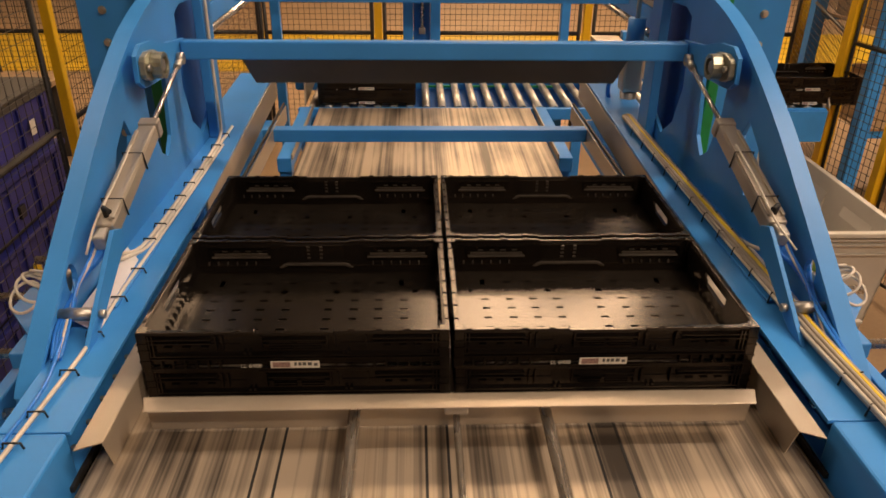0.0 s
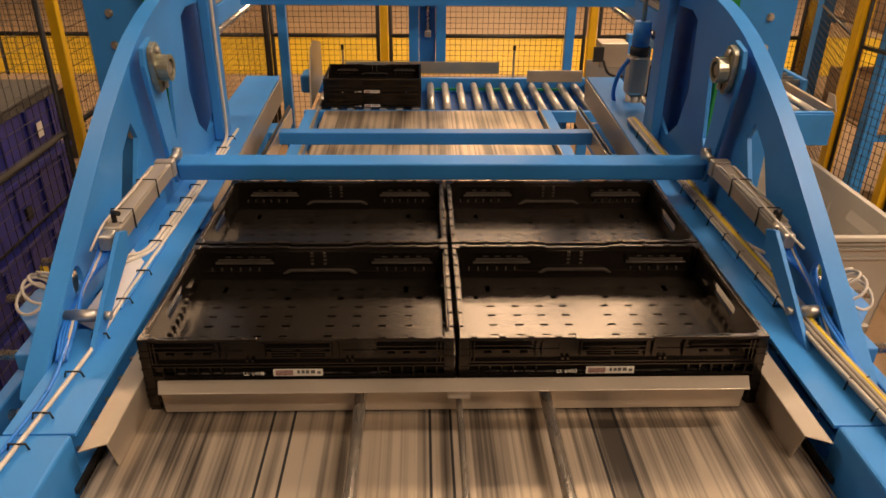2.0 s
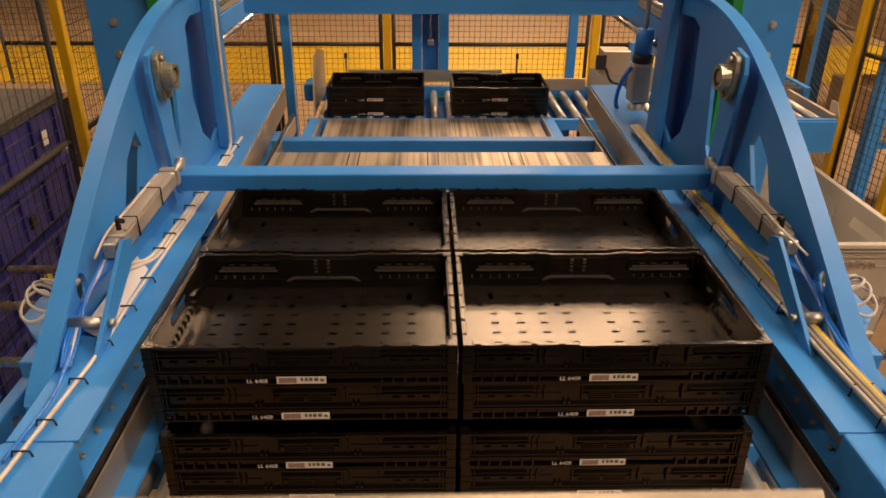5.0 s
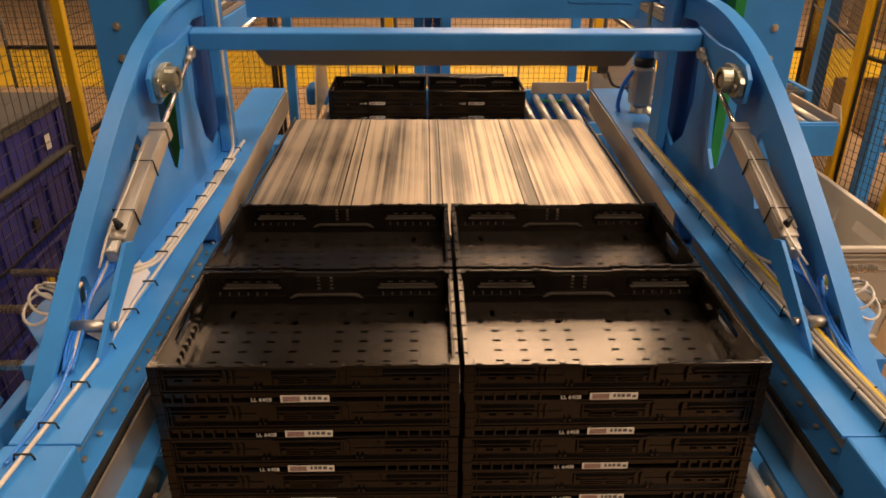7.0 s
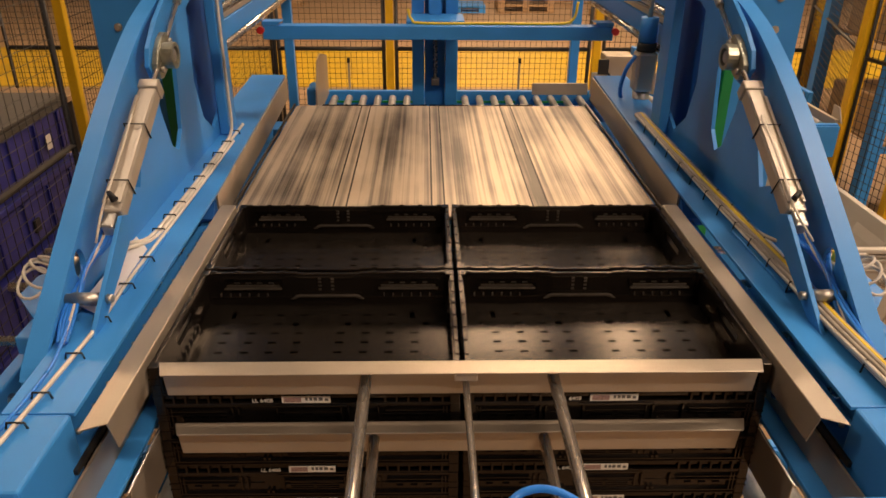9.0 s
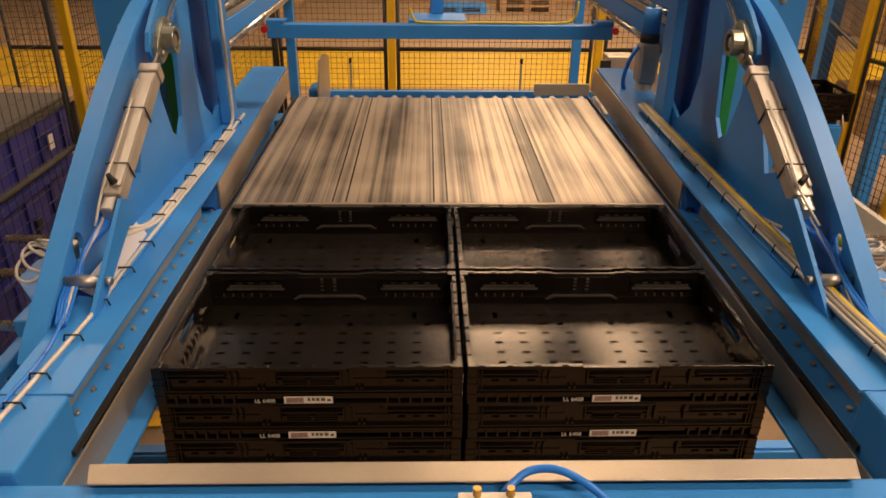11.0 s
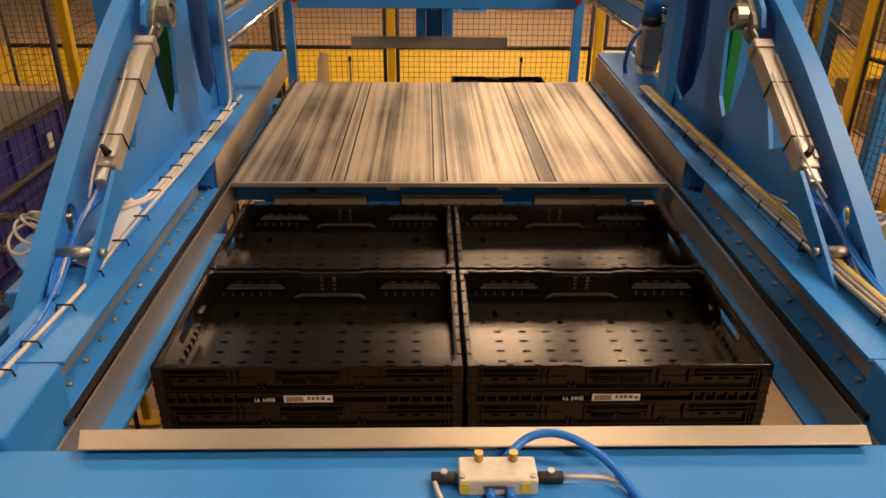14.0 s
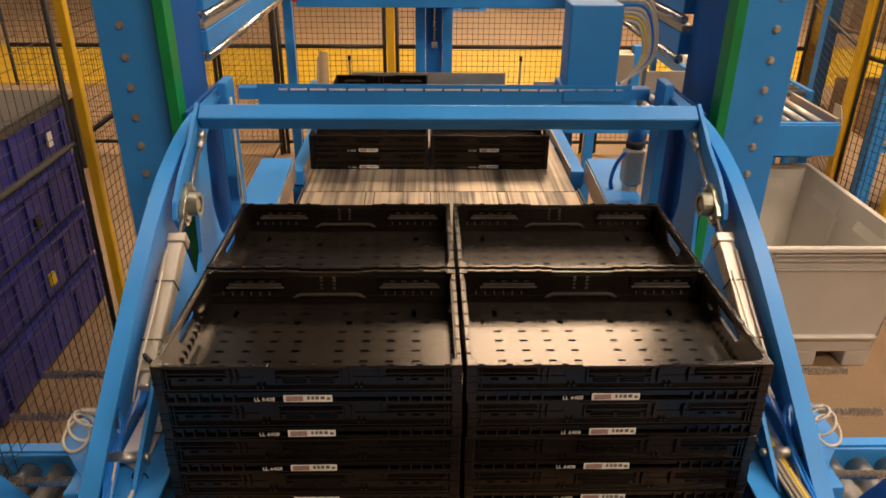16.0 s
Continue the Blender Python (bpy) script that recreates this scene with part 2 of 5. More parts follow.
def again(ob, parent, loc):
    """One more piece on the same mesh."""
    o = new(ob.name.split(".")[0], ob.data)
    o.parent, o.location = parent, loc
    if "label" in ob:
        o["label"] = ob["label"]
    return o


def solo(name, bm, material, base, label, category, kind="", group="", bev=0.0):
    """A thing of one mesh."""
    bmesh.ops.translate(bm, verts=bm.verts[:], vec=-Vector(base))
    me = bpy.data.meshes.new(name)
    bm.to_mesh(me)
    bm.free()
    me.materials.append(material)
    o = new(name, me)
    o.location = (base[0], base[1], base[2] + H)
    if bev:
        md = o.modifiers.new("bevel", "BEVEL")
        md.width, md.segments, md.limit_method, md.angle_limit = bev, 2, "ANGLE", radians(40)
    return tagged(o, label, category, group, kind)


# ---- hall ----
FZ = -H
solo("floor", B((-16, 16, -8, 24, FZ - 0.1, FZ)), FLOOR, (0, 0, FZ), "worn brown sealed concrete hall floor", "floor", "structure")
for y0, y1, x0, x1 in ((8.3, 10.9, -16, 16),):
    solo("floor_marking", B((x0, x1, y0, y1, FZ + 0.004, FZ + 0.008)), FLOORY, (0, 9.6, FZ), "broad yellow painted walkway on the hall floor", "floor marking", "structure")
# walls and ceiling are added out of view to close in the light
solo("wall_north", B((-16, 16, 24, 24.2, FZ, 7)), WALL, (0, 24, FZ), "far brown clad hall wall, added unseen to close in the light", "wall", "structure")
solo("wall_south", B((-16, 16, -8.2, -8, FZ, 7)), WALL, (0, -8, FZ), "brown clad hall wall, added unseen to close in the light", "wall", "structure")
solo("wall_west", B((-16.2, -16, -8, 24, FZ, 7)), WALL, (-16, 8, FZ), "brown clad hall wall, added unseen to close in the light", "wall", "structure")
solo("wall_east", B((16, 16.2, -8, 24, FZ, 7)), WALL, (16, 8, FZ), "brown clad hall wall, added unseen to close in the light", "wall", "structure")
solo("ceiling", B((-16.2, 16.2, -8.2, 24.2, 7, 7.2)), ROOF, (0, 8, 7), "dark hall ceiling, added unseen to close in the light", "ceiling", "structure")
for x, y, sx, sy, w, tint in LAMPS:
    o = solo("ceiling_lamp", B((x - sx / 2 - 0.05, x + sx / 2 + 0.05, y - sy / 2 - 0.03, y + sy / 2 + 0.03, 6.05, 6.13), (x - 0.02, x + 0.02, y - 0.02, y + 0.02, 6.13, 7.0)), LIT, (x, y, 6.1),
             "long glowing ceiling lamp added out of view over the hall", "ceiling lamp", group="ceiling lamps")
    lamp("lamp_light", (x, y, 6.03 + H), (x, y, 0), sx, sy, w, tint)


def wires(bm, p0, p1, z0, z1, step, hstep, r=0.0016):
    p0, p1 = Vector((*p0, 0)), Vector((*p1, 0))
    length = (p1 - p0).length
    d = (p1 - p0).normalized()
    n = int(length / step)
    for i in range(n + 1):
        p = p0 + d * (length * i / n)
        ring_path(bm, [(p.x, p.y, z0), (p.x, p.y, z1)], r, 3)
    k = int((z1 - z0) / hstep)
    for i in range(k + 1):
        z = z0 + (z1 - z0) * i / k
        ring_path(bm, [(p0.x, p0.y, z), (p1.x, p1.y, z)], r, 3)
    return bm


def fence_panel(p0, p1, z0, z1, step, hstep, label, r=0.0016, bar=0.013):
    c = ((p0[0] + p1[0]) / 2, (p0[1] + p1[1]) / 2, z0)
    zf = FZ if z0 < FZ + 0.2 else z0
    f = thing("safety_fence", c, label, "fence", "safety fence panels")
    for name, a, b in (("frame_bar", (*p0, z0), (*p1, z0)), ("frame_bar", (*p0, z1), (*p1, z1)), ("frame_bar", (*p0, zf), (*p0, z1)), ("frame_bar", (*p1, zf), (*p1, z1)),
                       ("frame_bar", (*p0, z0 + 0.62 * (z1 - z0)), (*p1, z0 + 0.62 * (z1 - z0)))):
        part(name, tube([a, b], bar, 4), WIRE, f)
    part("wire_mesh", wires(bmesh.new(), p0, p1, z0, z1, step, hstep, r), WIRE, f, kind="stuff")
    return f


def fence_post(x, y, z1, r=0.035):
    f = thing("fence_post", (x, y, FZ), "yellow painted square steel fence post bolted to the floor", "fence post", "safety fence posts")
    part("post", B((x - r, x + r, y - r, y + r, FZ + 0.012, z1), bev=0.004), YELLOW, f)
    part("foot_plate", B((x - 0.08, x + 0.08, y - 0.06, y + 0.06, FZ, FZ + 0.012)), YELLOW, f)
    return f


MESH = "black steel wire mesh safety fence panel"
# left fence, beside the stacked boxes
fence_post(-1.478, 1.42, 0.75, 0.019)
fence_post(-1.5, -2.2, 0.75)
fence_panel((-1.5, -2.15), (-1.5, 1.34), FZ + 0.12, 0.7, 0.05, 0.05, MESH, 0.0018)
fence_panel((-1.5, 1.49), (-1.5, 3.50), FZ + 0.12, 0.7, 0.05, 0.05, MESH)
fence_panel((-1.5, 3.60), (-1.5, 5.45), FZ + 0.12, 0.7, 0.05, 0.05, MESH)
# back fence
for x in (-0.40, 1.55, 3.6):
    fence_post(x, 5.5, 0.75)
for a, b in ((-3.95, -1.48), (-1.44, -0.46), (-0.34, 1.48), (1.62, 3.54)):
    fence_panel((a, 5.5), (b, 5.5), FZ + 0.12, 0.02, 0.05, 0.05, MESH, 0.0024, 0.018)
# right fence
fence_post(2.71, 3.13, 0.75, 0.036)
fence_post(2.80, 2.60, 0.75, 0.034)
fence_post(3.55, 0.0, 0.75)
fence_panel((2.715, 3.08), (2.795, 2.65), FZ + 0.12, 0.7, 0.045, 0.05, MESH, 0.0026)
fence_panel((2.815, 2.55), (3.53, 0.06), FZ + 0.12, 0.7, 0.05, 0.05, MESH)
fence_panel((2.76, 3.19), (3.5, 5.4), FZ + 0.12, 0.7, 0.05, 0.05, MESH, 0.0026)

# machine towers
for s in (-1, 1):
    x0, x1 = (-1.135, -0.925) if s < 0 else (0.945, 1.16)
    tw = thing("machine_tower", ((x0 + x1) / 2, 1.1, FZ), "tall blue steel guide tower with bolted flange and green slide strip", "machine tower", "guide towers")
    inner = x1 if s < 0 else x0
    part("front_flange", B((x0, x1, 0.9, 0.912, FZ + 0.02, 1.9), bev=0.002), BLUE, tw)
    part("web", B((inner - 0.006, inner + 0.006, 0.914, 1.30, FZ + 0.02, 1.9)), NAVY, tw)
    part("rear_flange", B((x0, x1, 1.302, 1.314, FZ + 0.02, 1.9)), BLUE, tw)
    part("outer_web", B((x0 if s < 0 else x1 - 0.01, x0 + 0.01 if s < 0 else x1, 0.914, 1.30, FZ + 0.02, 1.9)), BLUE, tw)
    part("base_plate", B((x0 - 0.06, x1 + 0.06, 0.85, 1.36, FZ, FZ + 0.02)), BLUE, tw)
    gx = inner - s * 0.008
    part("slide_strip", B((min(gx, gx - s * 0.034), max(gx, gx - s * 0.034), 0.82, 0.897, -1.2, 1.85), bev=0.002), GREEN, tw, "green plastic slide strip")
    bolt = None
    xb = x0 + 0.078 if s < 0 else x1 - 0.082
    for k in range(26):
        z = -0.90 + 0.101 * k
        if bolt is None:
            b = bmesh.new()
            disc(b, (xb, 0.894, z), 0.0095, "y", 0.006, 6)
            disc(b, (xb, 0.898, z), 0.013, "y", 0.002, 12)
            bolt = part("bolt", b, ZINC, tw, "zinc bolt head", org=(xb, 0.9, z))
        else:
            again(bolt, tw, Vector((xb, 0.9, z)) - base_of(tw))

# gantry rails behind the towers
for s in (-1, 1):
    g = thing("gantry_rail", (s * 0.93, 2.4, 0.22), "blue gantry beam with silver aluminium guide rails", "gantry rail", "gantry rails")
    x = s * 0.93
    part("beam", B((x - 0.03, x + 0.03, 1.31, 3.68, 0.245, 0.325), bev=0.004), BLUE, g)
    part("lower_rail", tube([(x - s * 0.02, 1.315, 0.225), (x - s * 0.02, 3.68, 0.225)], 0.018, 10), CHROME, g)
    part("upper_rail", B((x - 0.025, x + 0.025, 1.315, 3.68, 0.328, 0.352), bev=0.003), ALU, g)
    part("top_rail", tube([(x - s * 0.02, 1.315, 0.375), (x - s * 0.02, 3.68, 0.375)], 0.016, 10), CHROME, g)
    part("top_beam", B((x - 0.03, x + 0.03, 1.31, 3.68, 0.395, 0.47), bev=0.004), BLUE, g)
# posts that carry the gantry
for x, y in ((-1.005, 3.64), (0.968, 3.64)):
    p = thing("gantry_post", (x, y, FZ), "blue square steel post of the gantry frame", "machine post", "gantry posts")
    part("post", B((x - 0.03, x + 0.03, y - 0.03, y + 0.03, FZ + 0.01, 0.225), bev=0.004), BLUE, p)
    part("foot_plate", B((x - 0.08, x + 0.08, y - 0.08, y + 0.08, FZ, FZ + 0.01)), BLUE, p)

# travelling pusher on the gantry: beam, hanging mast and push plate
gp = thing("gantry_pusher", (0, 3.4, 0.16), "blue gantry beam that runs on the rails", "gantry beam")
part("beam", B((-0.90, 0.90, 3.36, 3.44, 0.115, 0.185), bev=0.004), BLUE, gp)
for sgn in (-1, 1):
    part("end_plate", prism([(sgn * 0.83, 0.187), (sgn * 0.90, 0.187), (sgn * 0.90, 0.205), (sgn * 0.80, 0.205)], (), 3.36, 3.44, "y"), BLUE, gp)
    part("buffer", disc(bmesh.new(), (sgn * 0.905, 3.34, 0.165), 0.018, "y", 0.015, 10), REDP, gp, "red rubber buffer")
part("cable", tube(spline([(-0.16, 3.43, 0.26), (-0.14, 3.42, 0.21), (-0.08, 3.41, 0.192), (0.3, 3.41, 0.192), (0.62, 3.41, 0.192), (0.70, 3.42, 0.215), (0.72, 3.43, 0.30)], 6), 0.007, 6), YCAB, gp)
part("mast_holder", B((-0.17, 0.14, 3.50, 3.7485, 0.12, 0.19), bev=0.004), BLUE, gp)
part("mast_guide", B((-0.05, 0.02, 3.715, 3.7485, 0.191, 0.75), bev=0.003), BLUE, gp)
part("holder_arm", B((-0.10, 0.07, 3.442, 3.498, 0.12, 0.18)), BLUE, gp)
m = thing("push_mast", (0.0, 3.8, -0.42), "blue lifting mast with polished rod and bare push plate", "machine mast")
part("side_channel", B((-0.145, -0.075, 3.75, 3.85, -0.42, 1.3), bev=0.003), BLUE, m)
part("side_channel", B((0.045, 0.115, 3.75, 3.85, -0.42, 1.3), bev=0.003), BLUE, m)
part("back_plate", B((-0.073, 0.043, 3.82, 3.84, -0.42, 1.3)), BLUE, m)
part("rod", tube([(-0.012, 3.79, -0.18), (-0.012, 3.79, 1.2)], 0.013, 10), CHROME, m)
part("rod_end", B((-0.035, 0.011, 3.77, 3.81, -0.22, -0.18), bev=0.004), ZINC, m)
part("foot_bar", B((-0.15, 0.12, 3.74, 3.86, -0.435, -0.421)), CLAMP, m)
part("push_plate", B((-0.60, 0.50, 3.735, 3.739, -0.47, -0.385), bev=0.001), CLAMP, m, "bare steel push plate")

# roller conveyor across the back
rc = thing("roller_conveyor", (0.1, 3.2, FZ), "blue roller conveyor with zinc rollers carrying black crates", "roller conveyor")
part("front_beam", B((-0.78, 2.52, 2.86, 2.895, -0.56, -0.49), bev=0.003), BLUE, rc)
part("rear_beam", B((-0.78, 1.98, 3.54, 3.575, -0.56, -0.455), bev=0.003), BLUE, rc)
for x in (-0.70, 0.95, 2.47):
    for y in (2.875 if x < 2 else 3.13, 3.555):
        part("leg", B((x - 0.03, x + 0.03, y - 0.02, y + 0.02, FZ, -0.562)), BLUE, rc)
roll = part("roller", tube([(-0.70, 2.897, -0.505), (-0.70, 3.538, -0.505)], 0.025, 12), ZINC, rc, "zinc plated roller", org=(-0.70, 3.2, -0.505))
for k in range(1, 32):
    again(roll, rc, Vector((-0.70 + 0.1005 * k, 3.2, -0.505)) - base_of(rc))
for k in range(5):
    part("drive_belt", B((-0.72 + k * 0.35, -0.5 + k * 0.35, 3.44, 3.452, -0.512, -0.50)), GREEN, rc, "green round drive belt")
part("bed_plate", B((-0.74, 2.50, 2.897, 3.538, -0.557, -0.551)), NAVY, rc, "dark blue pan under the rollers")
part("end_plate", B((2.505, 2.53, 2.897, 3.538, -0.55, -0.47), bev=0.003), CLAMP, rc)
part("end_bracket", prism([(2.87, -0.49), (3.0, -0.49), (3.0, -0.40), (2.93, -0.40)], (), 2.535, 2.542, "x"), CLAMP, rc)
part("guide_plate", B((0.66, 1.04, 3.42, 3.435, -0.45, -0.37), bev=0.002), CLAMP, rc)
part("side_panel", B((1.9, 2.52, 2.845, 2.858, -0.70, -0.50), bev=0.002), BLUE, rc)
part("cross_bar", B((1.9, 2.52, 3.10, 3.15, -0.80, -0.75), bev=0.003), BLUE, rc)
part("stop_plate", prism([(2.9, -0.48), (3.5, -0.46), (3.5, -0.2), (3.2, -0.13), (3.05, -0.14), (2.95, -0.3)], (), -0.745, -0.735, "x"), CLAMP, rc)
part("drive_motor", B((-0.86, -0.79, 3.3, 3.5, -0.5, -0.38), bev=0.02), BLUE, rc)
for x in (-0.60, 0.585):
    part("sensor_post", B((x - 0.007, x + 0.007, 3.585, 3.60, -0.5, -0.27)), ALU, rc)
    part("sensor", B((x - 0.009, x + 0.009, 3.57, 3.605, -0.27, -0.235), bev=0.003), RUBBER, rc)

# infeed roller conveyor that comes in from behind
ic = thing("infeed_conveyor", (2.35, 4.5, FZ), "blue infeed roller conveyor with zinc rollers behind the fence post", "roller conveyor")
for x in (2.015, 2.68):
    part("side_beam", B((x - 0.017, x + 0.017, 3.58, 5.35, -0.56, -0.47), bev=0.003), BLUE, ic)
    for y in (3.75, 5.2):
        part("leg", B((x - 0.02, x + 0.02, y - 0.03, y + 0.03, FZ, -0.562)), BLUE, ic)
roll = part("roller", tube([(2.034, 3.65, -0.505), (2.661, 3.65, -0.505)], 0.025, 12), ZINC, ic, "zinc plated roller", org=(2.35, 3.65, -0.505))
for k in range(1, 17):
    again(roll, ic, Vector((2.35, 3.65 + 0.1005 * k, -0.505)) - base_of(ic))

# streaked transfer table in front of it
tt = thing("transfer_table", (0, 2.3, FZ), "transfer table with rubbed steel sheet top between blue rails", "transfer table")
part("top_sheet", B((-0.650, 0.640, 1.70, 2.85, -0.490, -0.482)), SHEET, tt, org=(0, 1.8, -0.482))
for s, x in ((-1, -0.725), (1, 0.700)):
    part("side_rail", B((x - 0.035, x + 0.035, 1.95, 2.85, -0.55, -0.475), bev=0.004), BLUE, tt)
    part("edge_strip", B((x - s * 0.045, x - s * 0.038, 1.95, 2.85, -0.482, -0.455)), CLAMP, tt)
    for y in (2.0, 2.75):
        part("leg", B((x - 0.03, x + 0.03, y - 0.03, y + 0.03, FZ, -0.552)), BLUE, tt)
part("cross_beam", B((-0.688, 0.663, 2.4, 2.46, -0.56, -0.50)), BLUE, tt)

# pallet station under the stack
PZ = FZ + 0.036
ps = thing("pallet_conveyor", (0, 0, FZ), "blue pallet conveyor with large zinc rollers under the stack", "pallet conveyor")
for y in (-0.64, 0.50):
    part("side_beam", B((-1.9, 1.9, y - 0.03, y + 0.03, PZ + 0.40, PZ + 0.575), bev=0.005), BLUE, ps)
    for x in (-1.8, -0.9, 0.9, 1.8):
        part("leg", B((x - 0.035, x + 0.035, y - 0.03, y + 0.03, FZ, PZ + 0.398)), BLUE, ps)
    part("cover_strip", B((-1.9, 1.9, y - 0.02, y + 0.02, PZ + 0.577, PZ + 0.585)), BLUE, ps)
roll = part("roller", tube([(-1.8, -0.608, PZ + 0.50), (-1.8, 0.468, PZ + 0.50)], 0.040, 14), ZINC, ps, "large zinc plated roller", org=(-1.8, 0, PZ + 0.50))
for k in range(1, 33):
    again(roll, ps, Vector((-1.8 + 0.1065 * k, 0, PZ + 0.50)) - base_of(ps))
pal = thing("pallet", (0, 0, PZ + 0.54), "worn wooden pallet carrying the crate stack", "pallet")
for y in (-0.35, -0.175, 0, 0.175, 0.35):
    part("board", B((-0.6, 0.6, y - 0.05, y + 0.05, PZ + 0.662, PZ + 0.684), bev=0.002), WOOD, pal)
for x in (-0.53, 0, 0.53):
    part("bearer", B((x - 0.07, x + 0.07, -0.4, 0.4, PZ + 0.64, PZ + 0.66)), WOOD, pal)
    for y in (-0.33, 0, 0.33):
        part("block", B((x - 0.06, x + 0.06, y - 0.06, y + 0.06, PZ + 0.565, PZ + 0.638)), WOOD, pal)
    part("runner", B((x - 0.05, x + 0.05, -0.4, 0.4, PZ + 0.541, PZ + 0.563)), WOOD, pal)
# ---- crates ----
PITCH = 0.088


def text_mesh(body, size):
    c = bpy.data.curves.new("text", "FONT")
    c.body, c.size, c.extrude = body, size, 0.0002
    o = new("text", c)
    dg = bpy.context.evaluated_depsgraph_get()
    me = bpy.data.meshes.new_from_object(o.evaluated_get(dg))
    bpy.data.objects.remove(o)
    bm = bmesh.new()
    bm.from_mesh(me)
    bpy.data.meshes.remove(me)
    bmesh.ops.rotate(bm, verts=bm.verts[:], cent=(0, 0, 0), matrix=Matrix.Rotation(radians(90), 3, "X"))
    return bm


def grid_plate(bm, xs, ys, hole, z0, z1):
    """A plate of cells with real openings where hole(i, j)."""
    for z, flip in ((z0, True), (z1, False)):
        v = {}
        for i, x in enumerate(xs):
            for j, y in enumerate(ys):
                v[i, j] = bm.verts.new((x, y, z))
        for i in range(len(xs) - 1):
            for j in range(len(ys) - 1):
                if not hole(i, j):
                    q = [v[i, j], v[i + 1, j], v[i + 1, j + 1], v[i, j + 1]]
                    bm.faces.new(q[::-1] if flip else q)
    return bm


def make_crate(base):
    """Low crate, 600 x 400 mm, origin at the centre of its underside, walls with ribs, slots and hand holes."""
    c = thing("crate", base, "low black folding plastic crate with slotted base and white label", "crate", "black crates")
    o = Vector(base)

    def at(bm):
        bmesh.ops.translate(bm, verts=bm.verts[:], vec=o)
        return bm

    zt = PITCH
    # slotted base
    cols, cuts = (-0.216, -0.160, -0.107, -0.053, 0.040, 0.096, 0.151, 0.207), []
    for k in range(8):
        y = -0.147 + 0.0385 * k
        for n, x in enumerate(cols):
            if k < 6 or (k == 6 and n in (1, 2, 5, 6)) or (k == 7 and 0 < n < 7):
                cuts.append((x - 0.0085, x + 0.0085, y - 0.0036, y + 0.0036))
    for x in (-0.216, 0.200):
        cuts.append((x - 0.0055, x + 0.0055, 0.108, 0.139))
    for x, r in ((-0.067, 0.0085), (0.052, 0.0085), (-0.246, 0.006), (0.231, 0.008)):
        cuts += [(x - r, x + r, 0.0795, 0.0885), (x - r * 0.6, x + r * 0.6, 0.0765, 0.0795), (x - r * 0.6, x + r * 0.6, 0.0885, 0.0915)]
    xs = sorted({-0.285, 0.285, *(round(v, 5) for c4 in cuts for v in c4[:2])})
    ys = sorted({-0.187, 0.187, *(round(v, 5) for c4 in cuts for v in c4[2:])})

    def cut(i, j):
        x, y = (xs[i] + xs[i + 1]) / 2, (ys[j] + ys[j + 1]) / 2
        return any(a < x < b and c2 < y < d for a, b, c2, d in cuts)

    bm = bmesh.new()
    grid_plate(bm, xs, ys, cut, 0.006, 0.010)
    part("base", at(bm), BASE, c)
    # posts in the corners and the four walls, each with a rim
    for sy, nm in ((-1, "long_wall"), (1, "long_wall")):
        yi, yo = sy * 0.1865, sy * 0.1965
        a, b = min(yi, yo), max(yi, yo)
        m = min(sy * 0.182, sy * 0.190), max(sy * 0.182, sy * 0.190)
        bm = bmesh.new()
        # panel pieces round the openings near the top
        box(bm, -0.288, 0.288, m[0], m[1], 0.010, 0.052)
        box(bm, -0.288, -0.240, m[0], m[1], 0.052, zt - 0.007)
        box(bm, -0.105, 0.085, m[0], m[1], 0.052, zt - 0.007)
        box(bm, 0.215, 0.288, m[0], m[1], 0.052, zt - 0.007)
        for x0, x1 in ((-0.240, -0.105), (0.085, 0.215)):
            box(bm, x0, x1, m[0], m[1], 0.052, 0.057)
            box(bm, x0, x1, m[0], m[1], 0.071, zt - 0.007)
            box(bm, x0, x1, m[0] + 0.002, m[1] - 0.002, 0.057, 0.071)
        # rim, wider than the wall, dipping at the middle
        box(bm, -0.290, -0.075, a, b, zt - 0.007, zt, 0.0012)
        box(bm, 0.075, 0.290, a, b, zt - 0.007, zt, 0.0012)
        box(bm, -0.075, 0.075, a, b, zt - 0.009, zt - 0.003, 0.0012)
        for k in range(11):
            x = -0.27 + 0.054 * k
            if abs(x) > 0.08:
                box(bm, x - 0.006, x + 0.006, a + 0.002, b - 0.001, zt, zt + 0.0022)
        # outer ribs
        ro = (min(sy * 0.190, sy * 0.1972), max(sy * 0.190, sy * 0.1972))
        for z in (0.024, 0.031):
            box(bm, -0.288, 0.288, ro[0], ro[1], z, z + 0.003)
        for z in (0.060, 0.069):
            box(bm, -0.288, -0.160, ro[0], ro[1], z, z + 0.0025)
            box(bm, -0.060, 0.060, ro[0], ro[1], z - 0.003, z)
            box(bm, 0.150, 0.288, ro[0], ro[1], z, z + 0.0025)
        box(bm, -0.292, 0.292, ro[0], ro[1], 0.0, 0.004, 0.001)
        for x in [-0.262 + 0.0225 * k for k in range(6)] + [0.150 + 0.0225 * k for k in range(6)]:
            box(bm, x, x + 0.004, ro[0], ro[1], 0.004, 0.024)
        for x in (-0.152, -0.140, 0.075, 0.135, -0.065, 0.061):
            box(bm, x, x + 0.003, ro[0], ro[1], 0.044, zt - 0.009)
        for z in (0.046, 0.0515, 0.057, 0.0625):
            box(bm, -0.050, -0.004, ro[0], ro[1] - 0.001, z, z + 0.0022)
            box(bm, 0.004, 0.050, ro[0], ro[1] - 0.001, z, z + 0.0022)
        for x in (-0.250, -0.215, -0.180, 0.170, 0.200, 0.230):
            box(bm, x, x + 0.014, ro[0], ro[1] + 0.0004, 0.050, 0.054)
